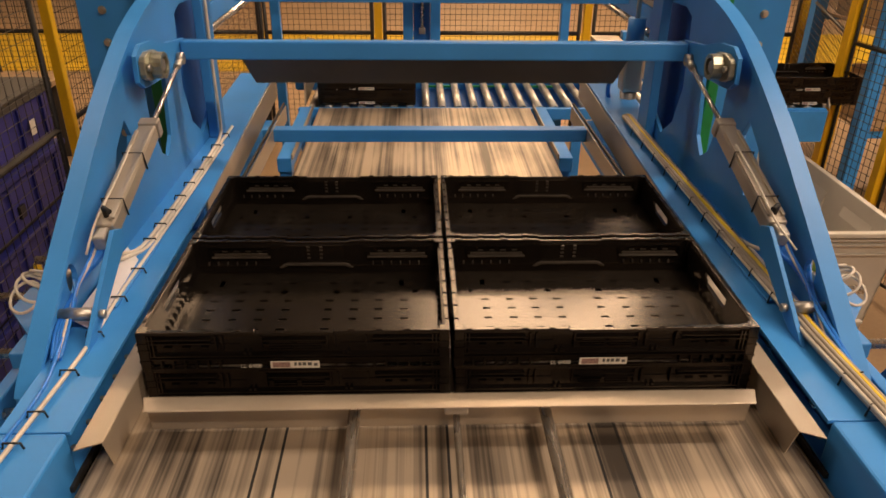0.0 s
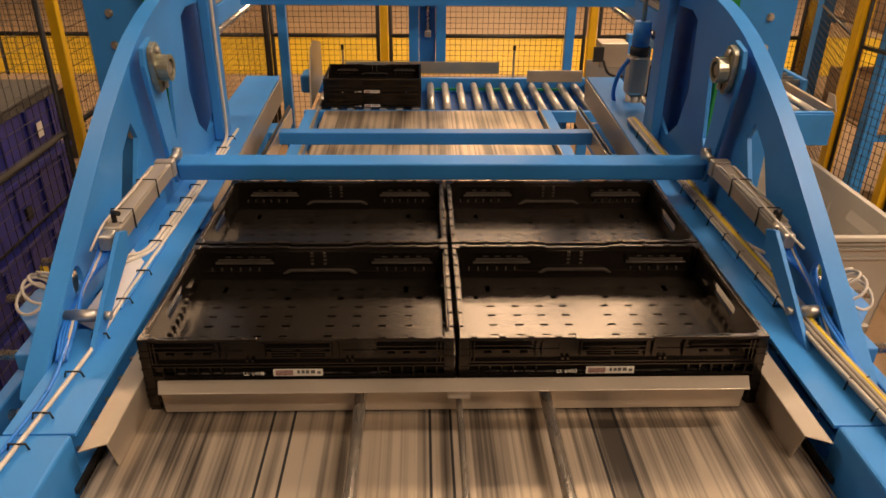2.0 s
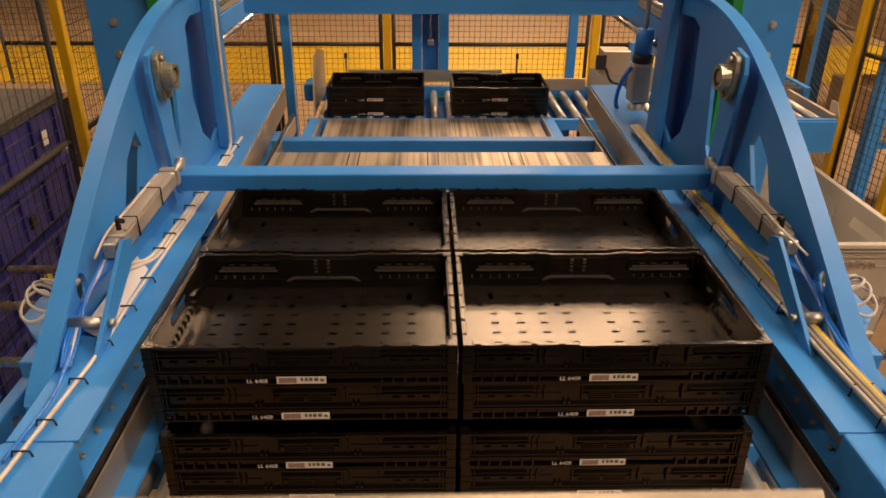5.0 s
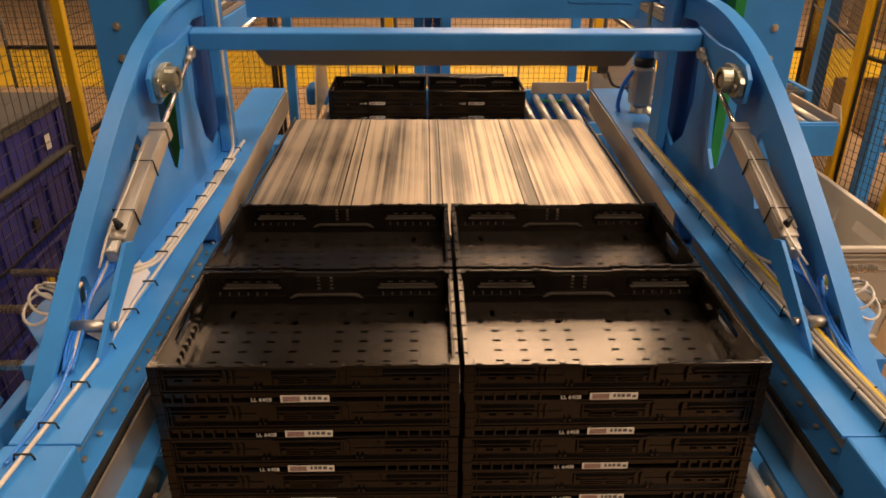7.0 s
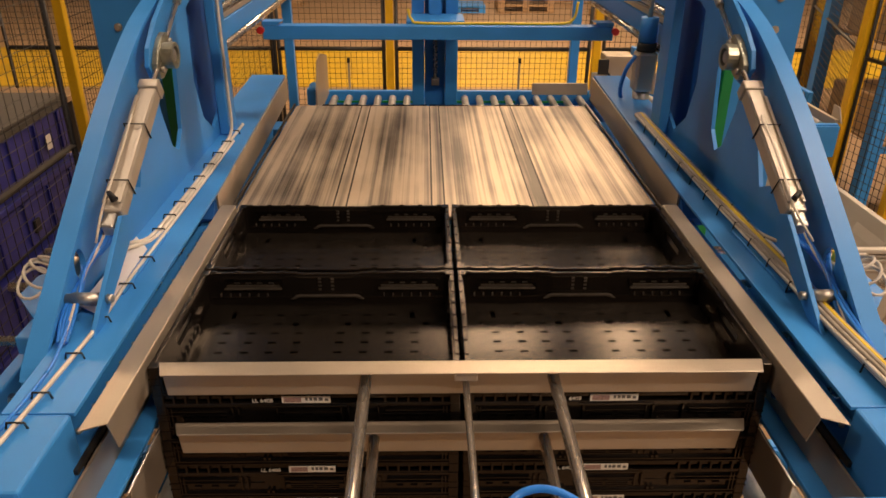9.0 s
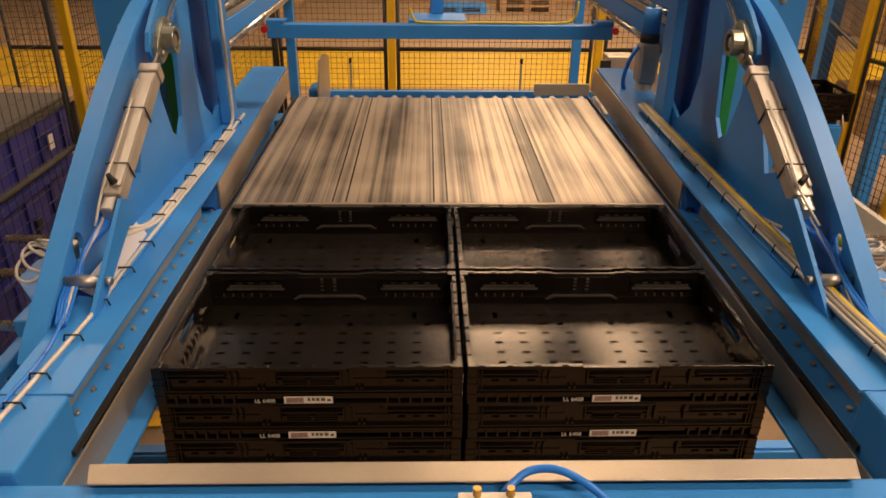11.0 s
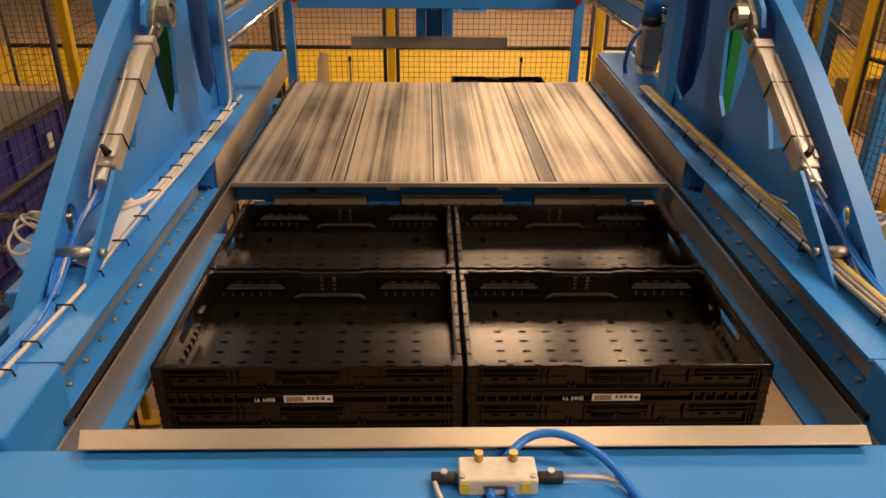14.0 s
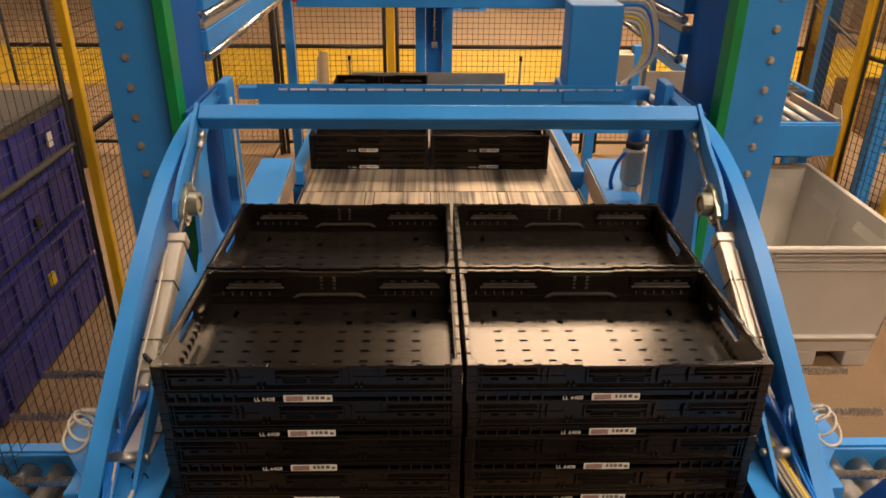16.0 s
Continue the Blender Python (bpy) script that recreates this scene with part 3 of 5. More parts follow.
        for x in (-0.1, -0.09, 0.09, 0.1):
            box(bm, x, x + 0.005, ro[0], ro[1], 0.036, 0.042)
        for x in (-0.285, -0.278, -0.271, 0.264, 0.271, 0.278):
            box(bm, x, x + 0.0025, ro[0], ro[1], 0.034, zt - 0.008)
        # inside: stepped lower wall, ledge with small ribs, lock plate and rows of studs
        inn = lambda d0, d1: sorted((sy * (0.182 - d0), sy * (0.182 - d1)))
        box(bm, -0.283, 0.283, *inn(0, 0.005), 0.010, 0.027)
        box(bm, -0.283, 0.283, *inn(0, 0.008), 0.027, 0.030, 0.0008)
        for x in [-0.262 + 0.019 * k for k in range(7)] + [0.125 + 0.019 * k for k in range(7)]:
            box(bm, x + 0.006, x + 0.011, *inn(0.005, 0.0065), 0.014, 0.018)
        # centre lock plate
        box(bm, -0.072, 0.060, *inn(0, 0.0025), 0.034, 0.080, 0.001)
        for x in (-0.088, -0.080, 0.066, 0.074):
            for z in (0.044, 0.054, 0.066):
                box(bm, x, x + 0.004, *inn(0, 0.003), z, z + 0.004)
        # frames of the two latch recesses
        for x0, x1 in ((-0.248, -0.110), (0.118, 0.262)):
            box(bm, x0, x1, *inn(0, 0.004), 0.0745, 0.0775)
            box(bm, x0 - 0.003, x0, *inn(0, 0.005), 0.046, 0.0775)
            box(bm, x1, x1 + 0.003, *inn(0, 0.005), 0.046, 0.0775)
        for x in (-0.276, -0.268, 0.268, 0.276):
            for z in (0.040, 0.052, 0.064):
                box(bm, x, x + 0.0035, *inn(0, 0.003), z, z + 0.005)
        part(nm, at(bm), BLACK, c)
        for x in (-0.024, 0.006):
            bm = bmesh.new()
            for z in (0.046, 0.056, 0.066, 0.074):
                box(bm, x, x + 0.007, *inn(0.0025, 0.0055), z, z + 0.004)
            part("lock_studs", at(bm), GLINT, c, kind="stuff")
        for x0 in (-0.258, 0.130):
            bm = bmesh.new()
            for k in range(6):
                box(bm, x0 + 0.022 * k, x0 + 0.022 * k + 0.003, *inn(0, 0.007), 0.030, 0.037)
            part("ledge_ribs", at(bm), GLINT, c, kind="stuff")
        # lip of the hand grip: bent down at both ends
        bm = prism([(-0.090, 0.026), (-0.078, 0.0335), (-0.070, 0.0355), (0.064, 0.0355), (0.072, 0.0335), (0.084, 0.026), (0.076, 0.026), (0.064, 0.0315), (-0.070, 0.0315), (-0.082, 0.026)], (), *inn(0.0035, 0.013), "y")
        part("grip_edge", at(bm), GLINT, c, "grip edge in grey that stands for its highlight")
        # latch bars in the recesses, greyed for their highlight, with slots above
        for x0, x1 in ((-0.247, -0.111), (0.119, 0.261)):
            bm = bmesh.new()
            box(bm, x0, x1, *inn(0.0, 0.008), 0.0485, 0.0525, 0.001)
            box(bm, x0 + 0.006, x1 - 0.006, *inn(0.0, 0.003), 0.0525, 0.060, 0.001)
            part("latch_bar", at(bm), GLINT, c)
            bm = bmesh.new()
            for k in range(4):
                x = x0 + 0.024 + 0.027 * k
                box(bm, x, x + 0.012, *inn(0.0, 0.0035), 0.0635, 0.0665)
            part("latch_tab", at(bm), LATCH, c)
    for sx in (-1, 1):
        m = min(sx * 0.286, sx * 0.293), max(sx * 0.286, sx * 0.293)
        w = min(sx * 0.2885, sx * 0.298), max(sx * 0.2885, sx * 0.298)
        bm = bmesh.new()
        box(bm, *m, -0.181, 0.181, 0.010, 0.042)
        box(bm, *m, -0.181, -0.062, 0.042, zt - 0.007)
        box(bm, *m, 0.062, 0.181, 0.042, zt - 0.007)
        box(bm, *m, -0.062, 0.062, 0.068, zt - 0.007)
        for y in (-0.062, 0.054):
            box(bm, *m, y, y + 0.008, 0.042, 0.05)
        box(bm, *w, -0.190, 0.190, zt - 0.007, zt, 0.0012)
        ro = (min(sx * 0.293, sx * 0.2985), max(sx * 0.293, sx * 0.2985))
        for z in (0.012, 0.034, 0.072):
            box(bm, *ro, -0.186, 0.186, z, z + 0.003)
        for k in range(12):
            y = -0.18 + 0.0315 * k
            box(bm, *ro, y, y + 0.003, 0.015, 0.034)
        for k in range(7):
            y = -0.15 + 0.05 * k
            box(bm, w[0] + 0.002, w[1] - 0.001, y - 0.006, y + 0.006, zt, zt + 0.0022)
        ri = (min(sx * 0.281, sx * 0.286), max(sx * 0.281, sx * 0.286))
        box(bm, *ri, -0.15, -0.085, 0.034, 0.038)
        box(bm, *ri, 0.085, 0.15, 0.034, 0.038)
        for k in range(14):
            y = -0.17 + 0.0255 * k
            box(bm, *ri, y, y + 0.009, 0.012, 0.020)
        part("short_wall", at(bm), BLACK, c)
    for sx in (-1, 1):
        for sy in (-1, 1):
            bm = bmesh.new()
            x0, x1 = sorted((sx * 0.279, sx * 0.2985))
            y0, y1 = sorted((sy * 0.176, sy * 0.1985))
            box(bm, x0, x1, y0, y1, 0.0, zt + 0.0015, 0.0015)
            for z in (0.02, 0.045, 0.06):
                box(bm, x0 - 0.001, x1 + 0.001, y0 - 0.001, y1 + 0.001, z, z + 0.004)
            part("corner_post", at(bm), BLACK, c)
    # label and print on both long sides
    for sy in (-1, 1):
        y = sy * 0.1982
        bm = B((-0.050, 0.045, min(y, y - sy * 0.0008), max(y, y - sy * 0.0008), 0.0045, 0.0205))
        lab = part("label", at(bm), WHITE, c, "small white printed label")
        yy = sy * 0.1988
        f = (lambda x: x) if sy < 0 else (lambda x: -x)
        bm = bmesh.new()
        for x0, x1, z0, z1 in ((-0.004, 0.001, 0.018, 0.0265), (0.004, 0.010, 0.018, 0.0265), (0.012, 0.019, 0.018, 0.0265), (0.022, 0.030, 0.018, 0.0265), (0.034, 0.041, 0.017, 0.024)):
            a, b = sorted((f(x0), f(x1)))
            box(bm, a, b, min(yy, yy - sy * 0.0005), max(yy, yy - sy * 0.0005), z0 - 0.0075, z1 - 0.0085)
        part("print", at(bm), INK, lab)
        a, b = sorted((f(-0.046), f(-0.012)))
        part("print", at(B((a, b, min(yy, yy - sy * 0.0005), max(yy, yy - sy * 0.0005), 0.0065, 0.0185))), PINK, lab)
        bm = text_mesh("LL 6408", 0.0125)
        if sy > 0:
            bmesh.ops.rotate(bm, verts=bm.verts[:], cent=(0, 0, 0), matrix=Matrix.Rotation(radians(180), 3, "Z"))
        bmesh.ops.translate(bm, verts=bm.verts[:], vec=(f(-0.108), sy * 0.1982, 0.0065))
        part("lettering", at(bm), WHITE, c, "white moulded lettering")
    return c


proto = make_crate((-0.303, -0.200, -PITCH))
STACK = []   # crates of the last laid layer, two high, that settle on the stack
rng = random.Random(5)
SITES = [(x, y) for y in (-0.200, 0.206) for x in (-0.303, 0.303)]
for level in range(10):
    for x, y in SITES:
        jx, jy, jr = (rng.uniform(-0.003, 0.003), rng.uniform(-0.003, 0.003), rng.uniform(-0.3, 0.3)) if level else (0, 0, 0)
        if level == 0 and (x, y) == SITES[0]:
            c = proto
        else:
            c = copy_thing(proto, pose(x + jx, y + jy, H - PITCH * (level + 1), 0, 0, jr))
        if level < 2:
            STACK.append((c, x + jx, y + jy, H - PITCH * (level + 1), jr))
# crates that come in over the rollers: first pair and second pair, each two high
FEED = []
for tag in range(4):
    for level in (1, 0):
        c = copy_thing(proto, pose(0, 3.05, H - 0.48 + PITCH * level))
        FEED.append((tag, level, c))
# ---- layer gripper: the carriage that rides on the towers ----
gr = thing("layer_gripper", (0, 0, -0.05), "blue steel carriage with arched sides, clamps and a sliding plate", "layer gripper")
PIV = (0.385, 0.362)
ARCH = [(-0.415, -0.085), (-0.385, -0.055), (-0.262, 0.033), (-0.157, 0.107), (-0.05, 0.18), (0.09, 0.272), (0.23, 0.352), (0.37, 0.42), (0.46, 0.452), (0.55, 0.477), (0.66, 0.497), (0.776, 0.506), (0.97, 0.506), (1.15, 0.506)]
curve = [(p.x, p.y) for p in spline([(a, b, 0) for a, b in ARCH], 4)]
LOWCL = []
for s in (-1, 1):
    X = lambda v: s * v
    bx = lambda x0, x1, *r: (min(s * x0, s * x1), max(s * x0, s * x1), *r)
    # side beam: top plate, inner lip, outer web, stepped front block
    part("side_beam", prism([(X(0.664), -0.56), (X(0.676), 0.46), (X(0.732), 1.93), (X(0.885), 1.93), (X(0.850), 0.60), (X(0.800), 0.10), (X(0.788), -0.56)], (), -0.050, -0.042, "z"), BLUE, gr, bev=0.0015)
    part("beam_web", B(bx(0.775, 0.786, -0.56, 0.12, -0.19, -0.051)), BLUE, gr)
    part("front_block", B(bx(0.668, 0.795, -0.746, -0.562, -0.165, -0.041), bev=0.006), BLUE, gr)
    part("rear_guide", prism([(X(0.678), 0.45), (X(0.684), 0.45), (X(0.731), 1.93), (X(0.725), 1.93)], (), -0.155, -0.0515, "z"), CLAMP, gr, "bare steel inner guide plate", bev=0.001)
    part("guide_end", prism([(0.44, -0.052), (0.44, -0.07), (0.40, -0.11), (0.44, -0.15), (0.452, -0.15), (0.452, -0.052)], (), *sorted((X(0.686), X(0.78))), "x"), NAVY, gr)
    part("rear_end_cap", B(bx(0.734, 0.88, 1.915, 1.928, -0.16, -0.0515)), BLUE, gr)
    # bolted slide rail for the plate
    part("slide_rail", B(bx(0.669, 0.727, -0.60, 0.43, -0.145, -0.130), bev=0.002), BLUE, gr)
    part("rail_lip", B(bx(0.661, 0.668, -0.60, 1.75, -0.142, -0.131)), RUBBER, gr, "black slide profile")
    bolt = None
    for k in range(15):
        y = -0.575 + 0.0705 * k
        if bolt is None:
            b = bmesh.new()
            disc(b, (X(0.697), y, -0.127), 0.006, "z", 0.004, 6)
            bolt = part("rail_bolt", b, ZINC, gr, org=(X(0.697), y, -0.13))
        else:
            again(bolt, gr, Vector((X(0.697), y, -0.13)) - base_of(gr))
    part("lower_skirt", B(bx(0.655, 0.660, -0.745, 1.75, -0.214, -0.146)), CLAMP, gr, "bare steel skirt plate")
    part("lower_beam", B(bx(0.617, 0.80, -0.747, 0.25, -0.225, -0.215), bev=0.002), BLUE, gr)
    part("lower_web", B(bx(0.72, 0.80, -0.747, 1.75, -0.33, -0.226), bev=0.003), BLUE, gr)
    part("rear_lower_beam", B(bx(0.66, 0.80, 0.252, 1.75, -0.225, -0.215), bev=0.002), BLUE, gr)
    part("end_post", B(bx(0.60, 0.66, 0.252, 0.30, -0.40, -0.214), bev=0.003), BLUE, gr)
    k = part("lower_side_clamp", B(bx(0.606, 0.609, -0.55, 0.24, -0.33, -0.228), bev=0.001), CLAMP, gr, "bare steel lower side clamp plate")
    part("clamp_edge", tube([(X(0.613), -0.55, -0.235), (X(0.613), 0.24, -0.235)], 0.0035, 8), CHROME, k)
    for y in (-0.30, 0.05):
        part("guide_shaft", tube([(X(0.610), y, -0.29), (X(0.716), y, -0.29)], 0.010, 10), CHROME, k, "polished guide shaft")
    LOWCL.append((s, k))
    # drive chain by the front block
    bm = bmesh.new()
    for k in range(32):
        y = -0.745 + 0.0127 * k
        box(bm, *bx(0.684, 0.704, y, y + 0.009, -0.192, -0.178))
        box(bm, *bx(0.688, 0.700, y + 0.009, y + 0.0127, -0.189, -0.181))
    part("drive_chain", bm, RUBBER, gr, "black roller chain")
    # arched side plate with its cut-outs, and the curved flange
    outline = curve + [(1.15, -0.040), (0.16, -0.040), (0.04, -0.036), (-0.10, -0.034), (-0.19, -0.045), (-0.29, -0.078), (-0.33, -0.105), (-0.40, -0.11)]
    holes = [[(0.80, 0.42), (0.86, 0.44), (1.05, 0.43), (1.07, 0.38), (1.07, 0.06), (0.93, 0.00), (0.83, 0.07), (0.78, 0.20)],
             [(0.44, 0.33), (0.47, 0.36), (0.53, 0.37), (0.60, 0.35), (0.63, 0.28), (0.60, 0.10), (0.55, 0.05), (0.50, 0.08), (0.45, 0.2)],
             [(-0.163 + 0.025 * math.cos(a), 0.036 + 0.034 * math.sin(a)) for a in [math.tau * i / 16 for i in range(16)]],
             [(0.13, 0.10), (0.19, 0.20), (0.27, 0.25), (0.30, 0.20), (0.22, 0.06)]]
    part("arch_plate", prism(outline, holes, *sorted((s * 0.803, s * 0.815)), "x"), BLUE, gr, bev=0.0015)
    bm = bmesh.new()
    for i in range(len(curve) - 1):
        (y0, z0), (y1, z1) = curve[i], curve[i + 1]
        d = Vector((y1 - y0, z1 - z0)).normalized()
        n = Vector((-d.y, d.x)) * 0.010
        v = []
        for y, z in ((y0, z0), (y1, z1)):
            for x in (s * 0.790, s * 0.832):
                v.append(bm.verts.new((x, y, z)))
                v.append(bm.verts.new((x, y + n.x, z + n.y)))
        for q in ((0, 1, 5, 4), (2, 6, 7, 3), (1, 3, 7, 5), (0, 4, 6, 2)):
            bm.faces.new([v[k] for k in q])
    bmesh.ops.remove_doubles(bm, verts=bm.verts[:], dist=0.0035)
    bmesh.ops.recalc_face_normals(bm, faces=bm.faces[:])
    part("arch_flange", bm, BLUE, gr)
    part("arch_foot", B(bx(0.790, 0.832, -0.425, -0.335, -0.125, -0.075), bev=0.008), BLUE, gr)
    # bracket that holds the cylinder foot, sloping down to the beam
    part("cylinder_bracket", prism([(-0.13, 0.10), (-0.10, 0.12), (-0.06, 0.105), (-0.07, 0.06), (-0.29, -0.05), (-0.345, -0.05)], (), *sorted((s * 0.722, s * 0.732)), "x"), BLUE, gr, bev=0.001)
    part("bracket_plate", B(bx(0.725, 0.80, -0.16, 0.16, -0.041, -0.035), bev=0.002), BLUE, gr)
    # pale patch laid on the beam top for lamp glare on the paint
    part("paper_sheet", prism([(0.735, -0.26), (0.795, -0.22), (0.795, 0.12), (0.745, 0.05)] if s > 0 else [(-0.735, -0.26), (-0.795, -0.22), (-0.795, 0.12), (-0.745, 0.05)], (), -0.034, -0.032, "z"), OFFWHITE, gr, "pale patch standing in for glare on the blue paint")
    part("cross_shaft", tube([(X(0.7325), -0.248, 0.0), (X(0.802), -0.248, 0.0)], 0.0115, 12), ZINC, gr)
    part("shaft_collar", tube([(X(0.738), -0.248, 0.0), (X(0.790), -0.248, 0.0)], 0.0135, 12), ZINC, gr)
    part("shaft_nut", disc(bmesh.new(), (X(0.715), -0.248, 0.0), 0.0095, "x", 0.006, 6), ZINC, gr)
    # clamp guide shafts that stick out sideways
    part("shaft_bracket", B(bx(0.90, 0.93, -0.42, 0.60, -0.24, -0.13), bev=0.004), BLUE, gr)
    part("outrigger", B(bx(0.845, 0.898, -0.30, -0.02, -0.10, -0.06), bev=0.004), BLUE, gr)
    part("end_bracket", prism([(-0.40, -0.30), (-0.40, -0.10), (-0.30, -0.07), (-0.2, -0.10), (-0.1, -0.30)], (), *sorted((s * 1.09, s * 1.10)), "x"), BLUE, gr)
    part("lower_outrigger", B(bx(0.845, 1.088, -0.42, -0.36, -0.32, -0.26), bev=0.004), BLUE, gr)
    # column at the rear of the arch
    part("column", B(bx(0.768, 0.801, 0.99, 1.10, -0.041, 0.56), bev=0.004), BLUE, gr)
    part("inner_plate", B(bx(0.86, 0.872, 0.84, 1.25, -0.10, 0.50)), NAVY, gr, "carriage side plate in darkened blue, for the shade behind cut-outs")
    # cables along the beam top
    if s < 0:
        lines = [(CREAM, 0.0055, [(-0.758, 1.00, 0.5), (-0.759, 0.995, 0.2), (-0.757, 0.99, 0.0), (-0.757, 0.96, -0.035), (-0.757, 0.9, -0.043), (-0.752, 0.6, -0.043), (-0.755, 0.3, -0.043), (-0.762, 0.12, -0.043), (-0.79, 0.06, -0.03)]),
                 (CREAM, 0.0055, [(-0.745, 1.10, -0.043), (-0.745, 0.9, -0.043), (-0.741, 0.6, -0.043), (-0.743, 0.3, -0.043), (-0.748, 0.12, -0.043), (-0.785, 0.03, -0.03)]),
                 (CREAM, 0.0045, [(-0.733, 0.9, -0.043), (-0.731, 0.5, -0.043), (-0.733, 0.1, -0.043), (-0.735, -0.1, -0.043), (-0.728, -0.3, -0.043), (-0.735, -0.5, -0.041), (-0.75, -0.75, -0.041), (-0.76, -0.93, -0.041)]),
                 (BHOSE, 0.004, [(-0.82, -0.12, 0.02), (-0.79, -0.2, -0.01), (-0.775, -0.32, -0.03), (-0.755, -0.45, -0.041), (-0.76, -0.62, -0.041)])]
        ties = [(-0.752 if y > 0.1 else -0.730 - max(0, -y - 0.4) * 0.05, y) for y in (1.0, 0.88, 0.76, 0.65, 0.54, 0.44, 0.34, 0.25, 0.16, 0.0, -0.13, -0.27, -0.40, -0.52, -0.60, -0.72)]
    else:
        lines = []
        ring = [(0, 0)] + [(math.cos(a), math.sin(a)) for a in [math.tau * i / 6 for i in range(6)]] + [(1.9 * math.cos(a), 1.5 * math.sin(a)) for a in [math.tau * i / 11 + 0.2 for i in range(11)]]
        for k, (cx, cz) in enumerate(ring):
            mm = YCAB if k in (2, 9) else (CREAM if k in (4, 12) else GCAB)
            lay = lambda y: 0.35 * math.sin(3.1 * y + 0.6 * k)
            pts = []
            for y in (1.18, 1.0, 0.8, 0.6, 0.4, 0.2, 0.0, -0.2, -0.35, -0.5, -0.7, -0.94):
                a = lay(y)
                dx, dz = cx * math.cos(a) - cz * math.sin(a), cx * math.sin(a) + cz * math.cos(a)
                pts.append((0.751 + 0.0093 * dx + max(0, -y - 0.35) * 0.042, y, -0.0375 + 0.0078 * (dz + 1.5) * 0.72))
            lines.append((mm, 0.0046, pts))
        for k in range(2):
            lines.append((BHOSE, 0.004, [(0.83, -0.10, 0.05), (0.80, -0.18 + 0.01 * k, 0.02), (0.785 - 0.008 * k, -0.26, 0.0), (0.785 - 0.008 * k, -0.34, -0.02), (0.775, -0.45, -0.03)]))
        lines.append((CREAM, 0.005, [(0.775, 0.15, -0.038), (0.80, 0.08, -0.035), (0.83, 0.05, -0.03), (0.86, 0.02, -0.03)]))
        ties = [(0.7475, y) for y in (1.02, 0.88, 0.75, 0.62, 0.50, 0.38, 0.27, 0.16, 0.06, -0.05, -0.16, -0.28)] + [(0.754, -0.46), (0.757, -0.55), (0.765, -0.72)]
    for mm, r, pts in lines:
        pts = [(a, b, c + 0.008) for a, b, c in pts]
        part("cable", tube(spline(pts, 4), r, 6), mm, gr)
    tie = None
    for x, y in ties:
        w, h = (0.018, 0.013) if s < 0 else (0.021, 0.027)
        a = bmesh.new()
        ring_path(a, [(x - w, y, -0.042), (x - w * 0.8, y, -0.042 + h), (x + w * 0.8, y, -0.042 + h), (x + w, y, -0.042)], 0.0022, 5)
        ring_path(a, [(x + w * 0.6, y, -0.042 + h), (x + w * 0.75, y - 0.006, -0.042 + h * 1.3)], 0.0015, 4)
        part("cable_tie", a, RUBBER, gr)
    # coiled hoses and valve on the outrigger
    for k in range(4):
        cx, cy, cz, rr = 0.915 - 0.006 * k, -0.158 + 0.022 * k, -0.012 + 0.008 * k, 0.034 - 0.002 * k
        pts = [(X(cx + rr * math.cos(a) * 0.9), cy + rr * math.sin(a), cz + 0.02 * math.sin(a + k)) for a in [2 * math.pi * i / 18 for i in range(18)]]
        part("hose_coil", tube(pts, 0.0036, 6, True), CREAM, gr, "coiled pale air hose")
    part("hose_tray", prism([(X(0.835), -0.30), (X(0.965), -0.14), (X(0.965), -0.05), (X(0.92), 0.02), (X(0.835), 0.02)], (), -0.059, -0.053, "z"), BLUE, gr, bev=0.001)
    part("valve", B(bx(0.845, 0.885, -0.13, -0.06, -0.045, 0.005), bev=0.005), ALU, gr)
    part("valve_cap", disc(bmesh.new(), (X(0.865), -0.095, 0.015), 0.014, "z", 0.012, 12), YCAB if s > 0 else CAST, gr)
    for k in range(5):
        part("air_hose", tube(spline([(X(0.79), -0.02 + 0.008 * k, 0.10), (X(0.775 - 0.006 * k), -0.11, 0.07), (X(0.785), -0.19 + 0.01 * k, 0.03), (X(0.775 + 0.006 * k), -0.27, -0.01), (X(0.762 + 0.004 * k), -0.36, -0.033)], 5), 0.004, 6), BHOSE if k != 1 else CREAM, gr)

# cross members
part("rear_cross_beam", B((-0.702, 0.675, 1.40, 1.46, -0.20, -0.147), bev=0.004), BLUE, gr)
part("front_cross_beam", B((-0.87, 0.87, -0.98, -0.748, -0.20, -0.060), bev=0.006), BLUE, gr)
part("lower_rear_beam", B((-0.60, 0.60, 0.66, 0.70, -0.46, -0.215), bev=0.004), BLUE, gr)
part("upper_rear_beam", B((-0.773, 0.773, 1.17, 1.225, 0.455, 0.50), bev=0.004), BLUE, gr)
part("upper_beam_lip", B((-0.70, 0.70, 1.165, 1.169, 0.40, 0.515)), BLUE, gr)
# pale strip and blue ticks stand in for the bright view through slots
part("slot_strip", B((-0.62, 0.66, 1.1605, 1.1635, 0.493, 0.499)), OFFWHITE, gr, "pale strip standing in for light through open slots")
for k in range(18):
    part("strip_screw", B((-0.585 + 0.0715 * k, -0.577 + 0.0715 * k, 1.158, 1.160, 0.492, 0.500)), NAVY, gr)
part("drive_box", B((0.455, 0.645, 1.19, 1.34, 0.502, 0.80), bev=0.005), BLUE, gr)
part("drive_box_foot", B((0.44, 0.67, 1.16, 1.36, 0.45, 0.50), bev=0.004), BLUE, gr)
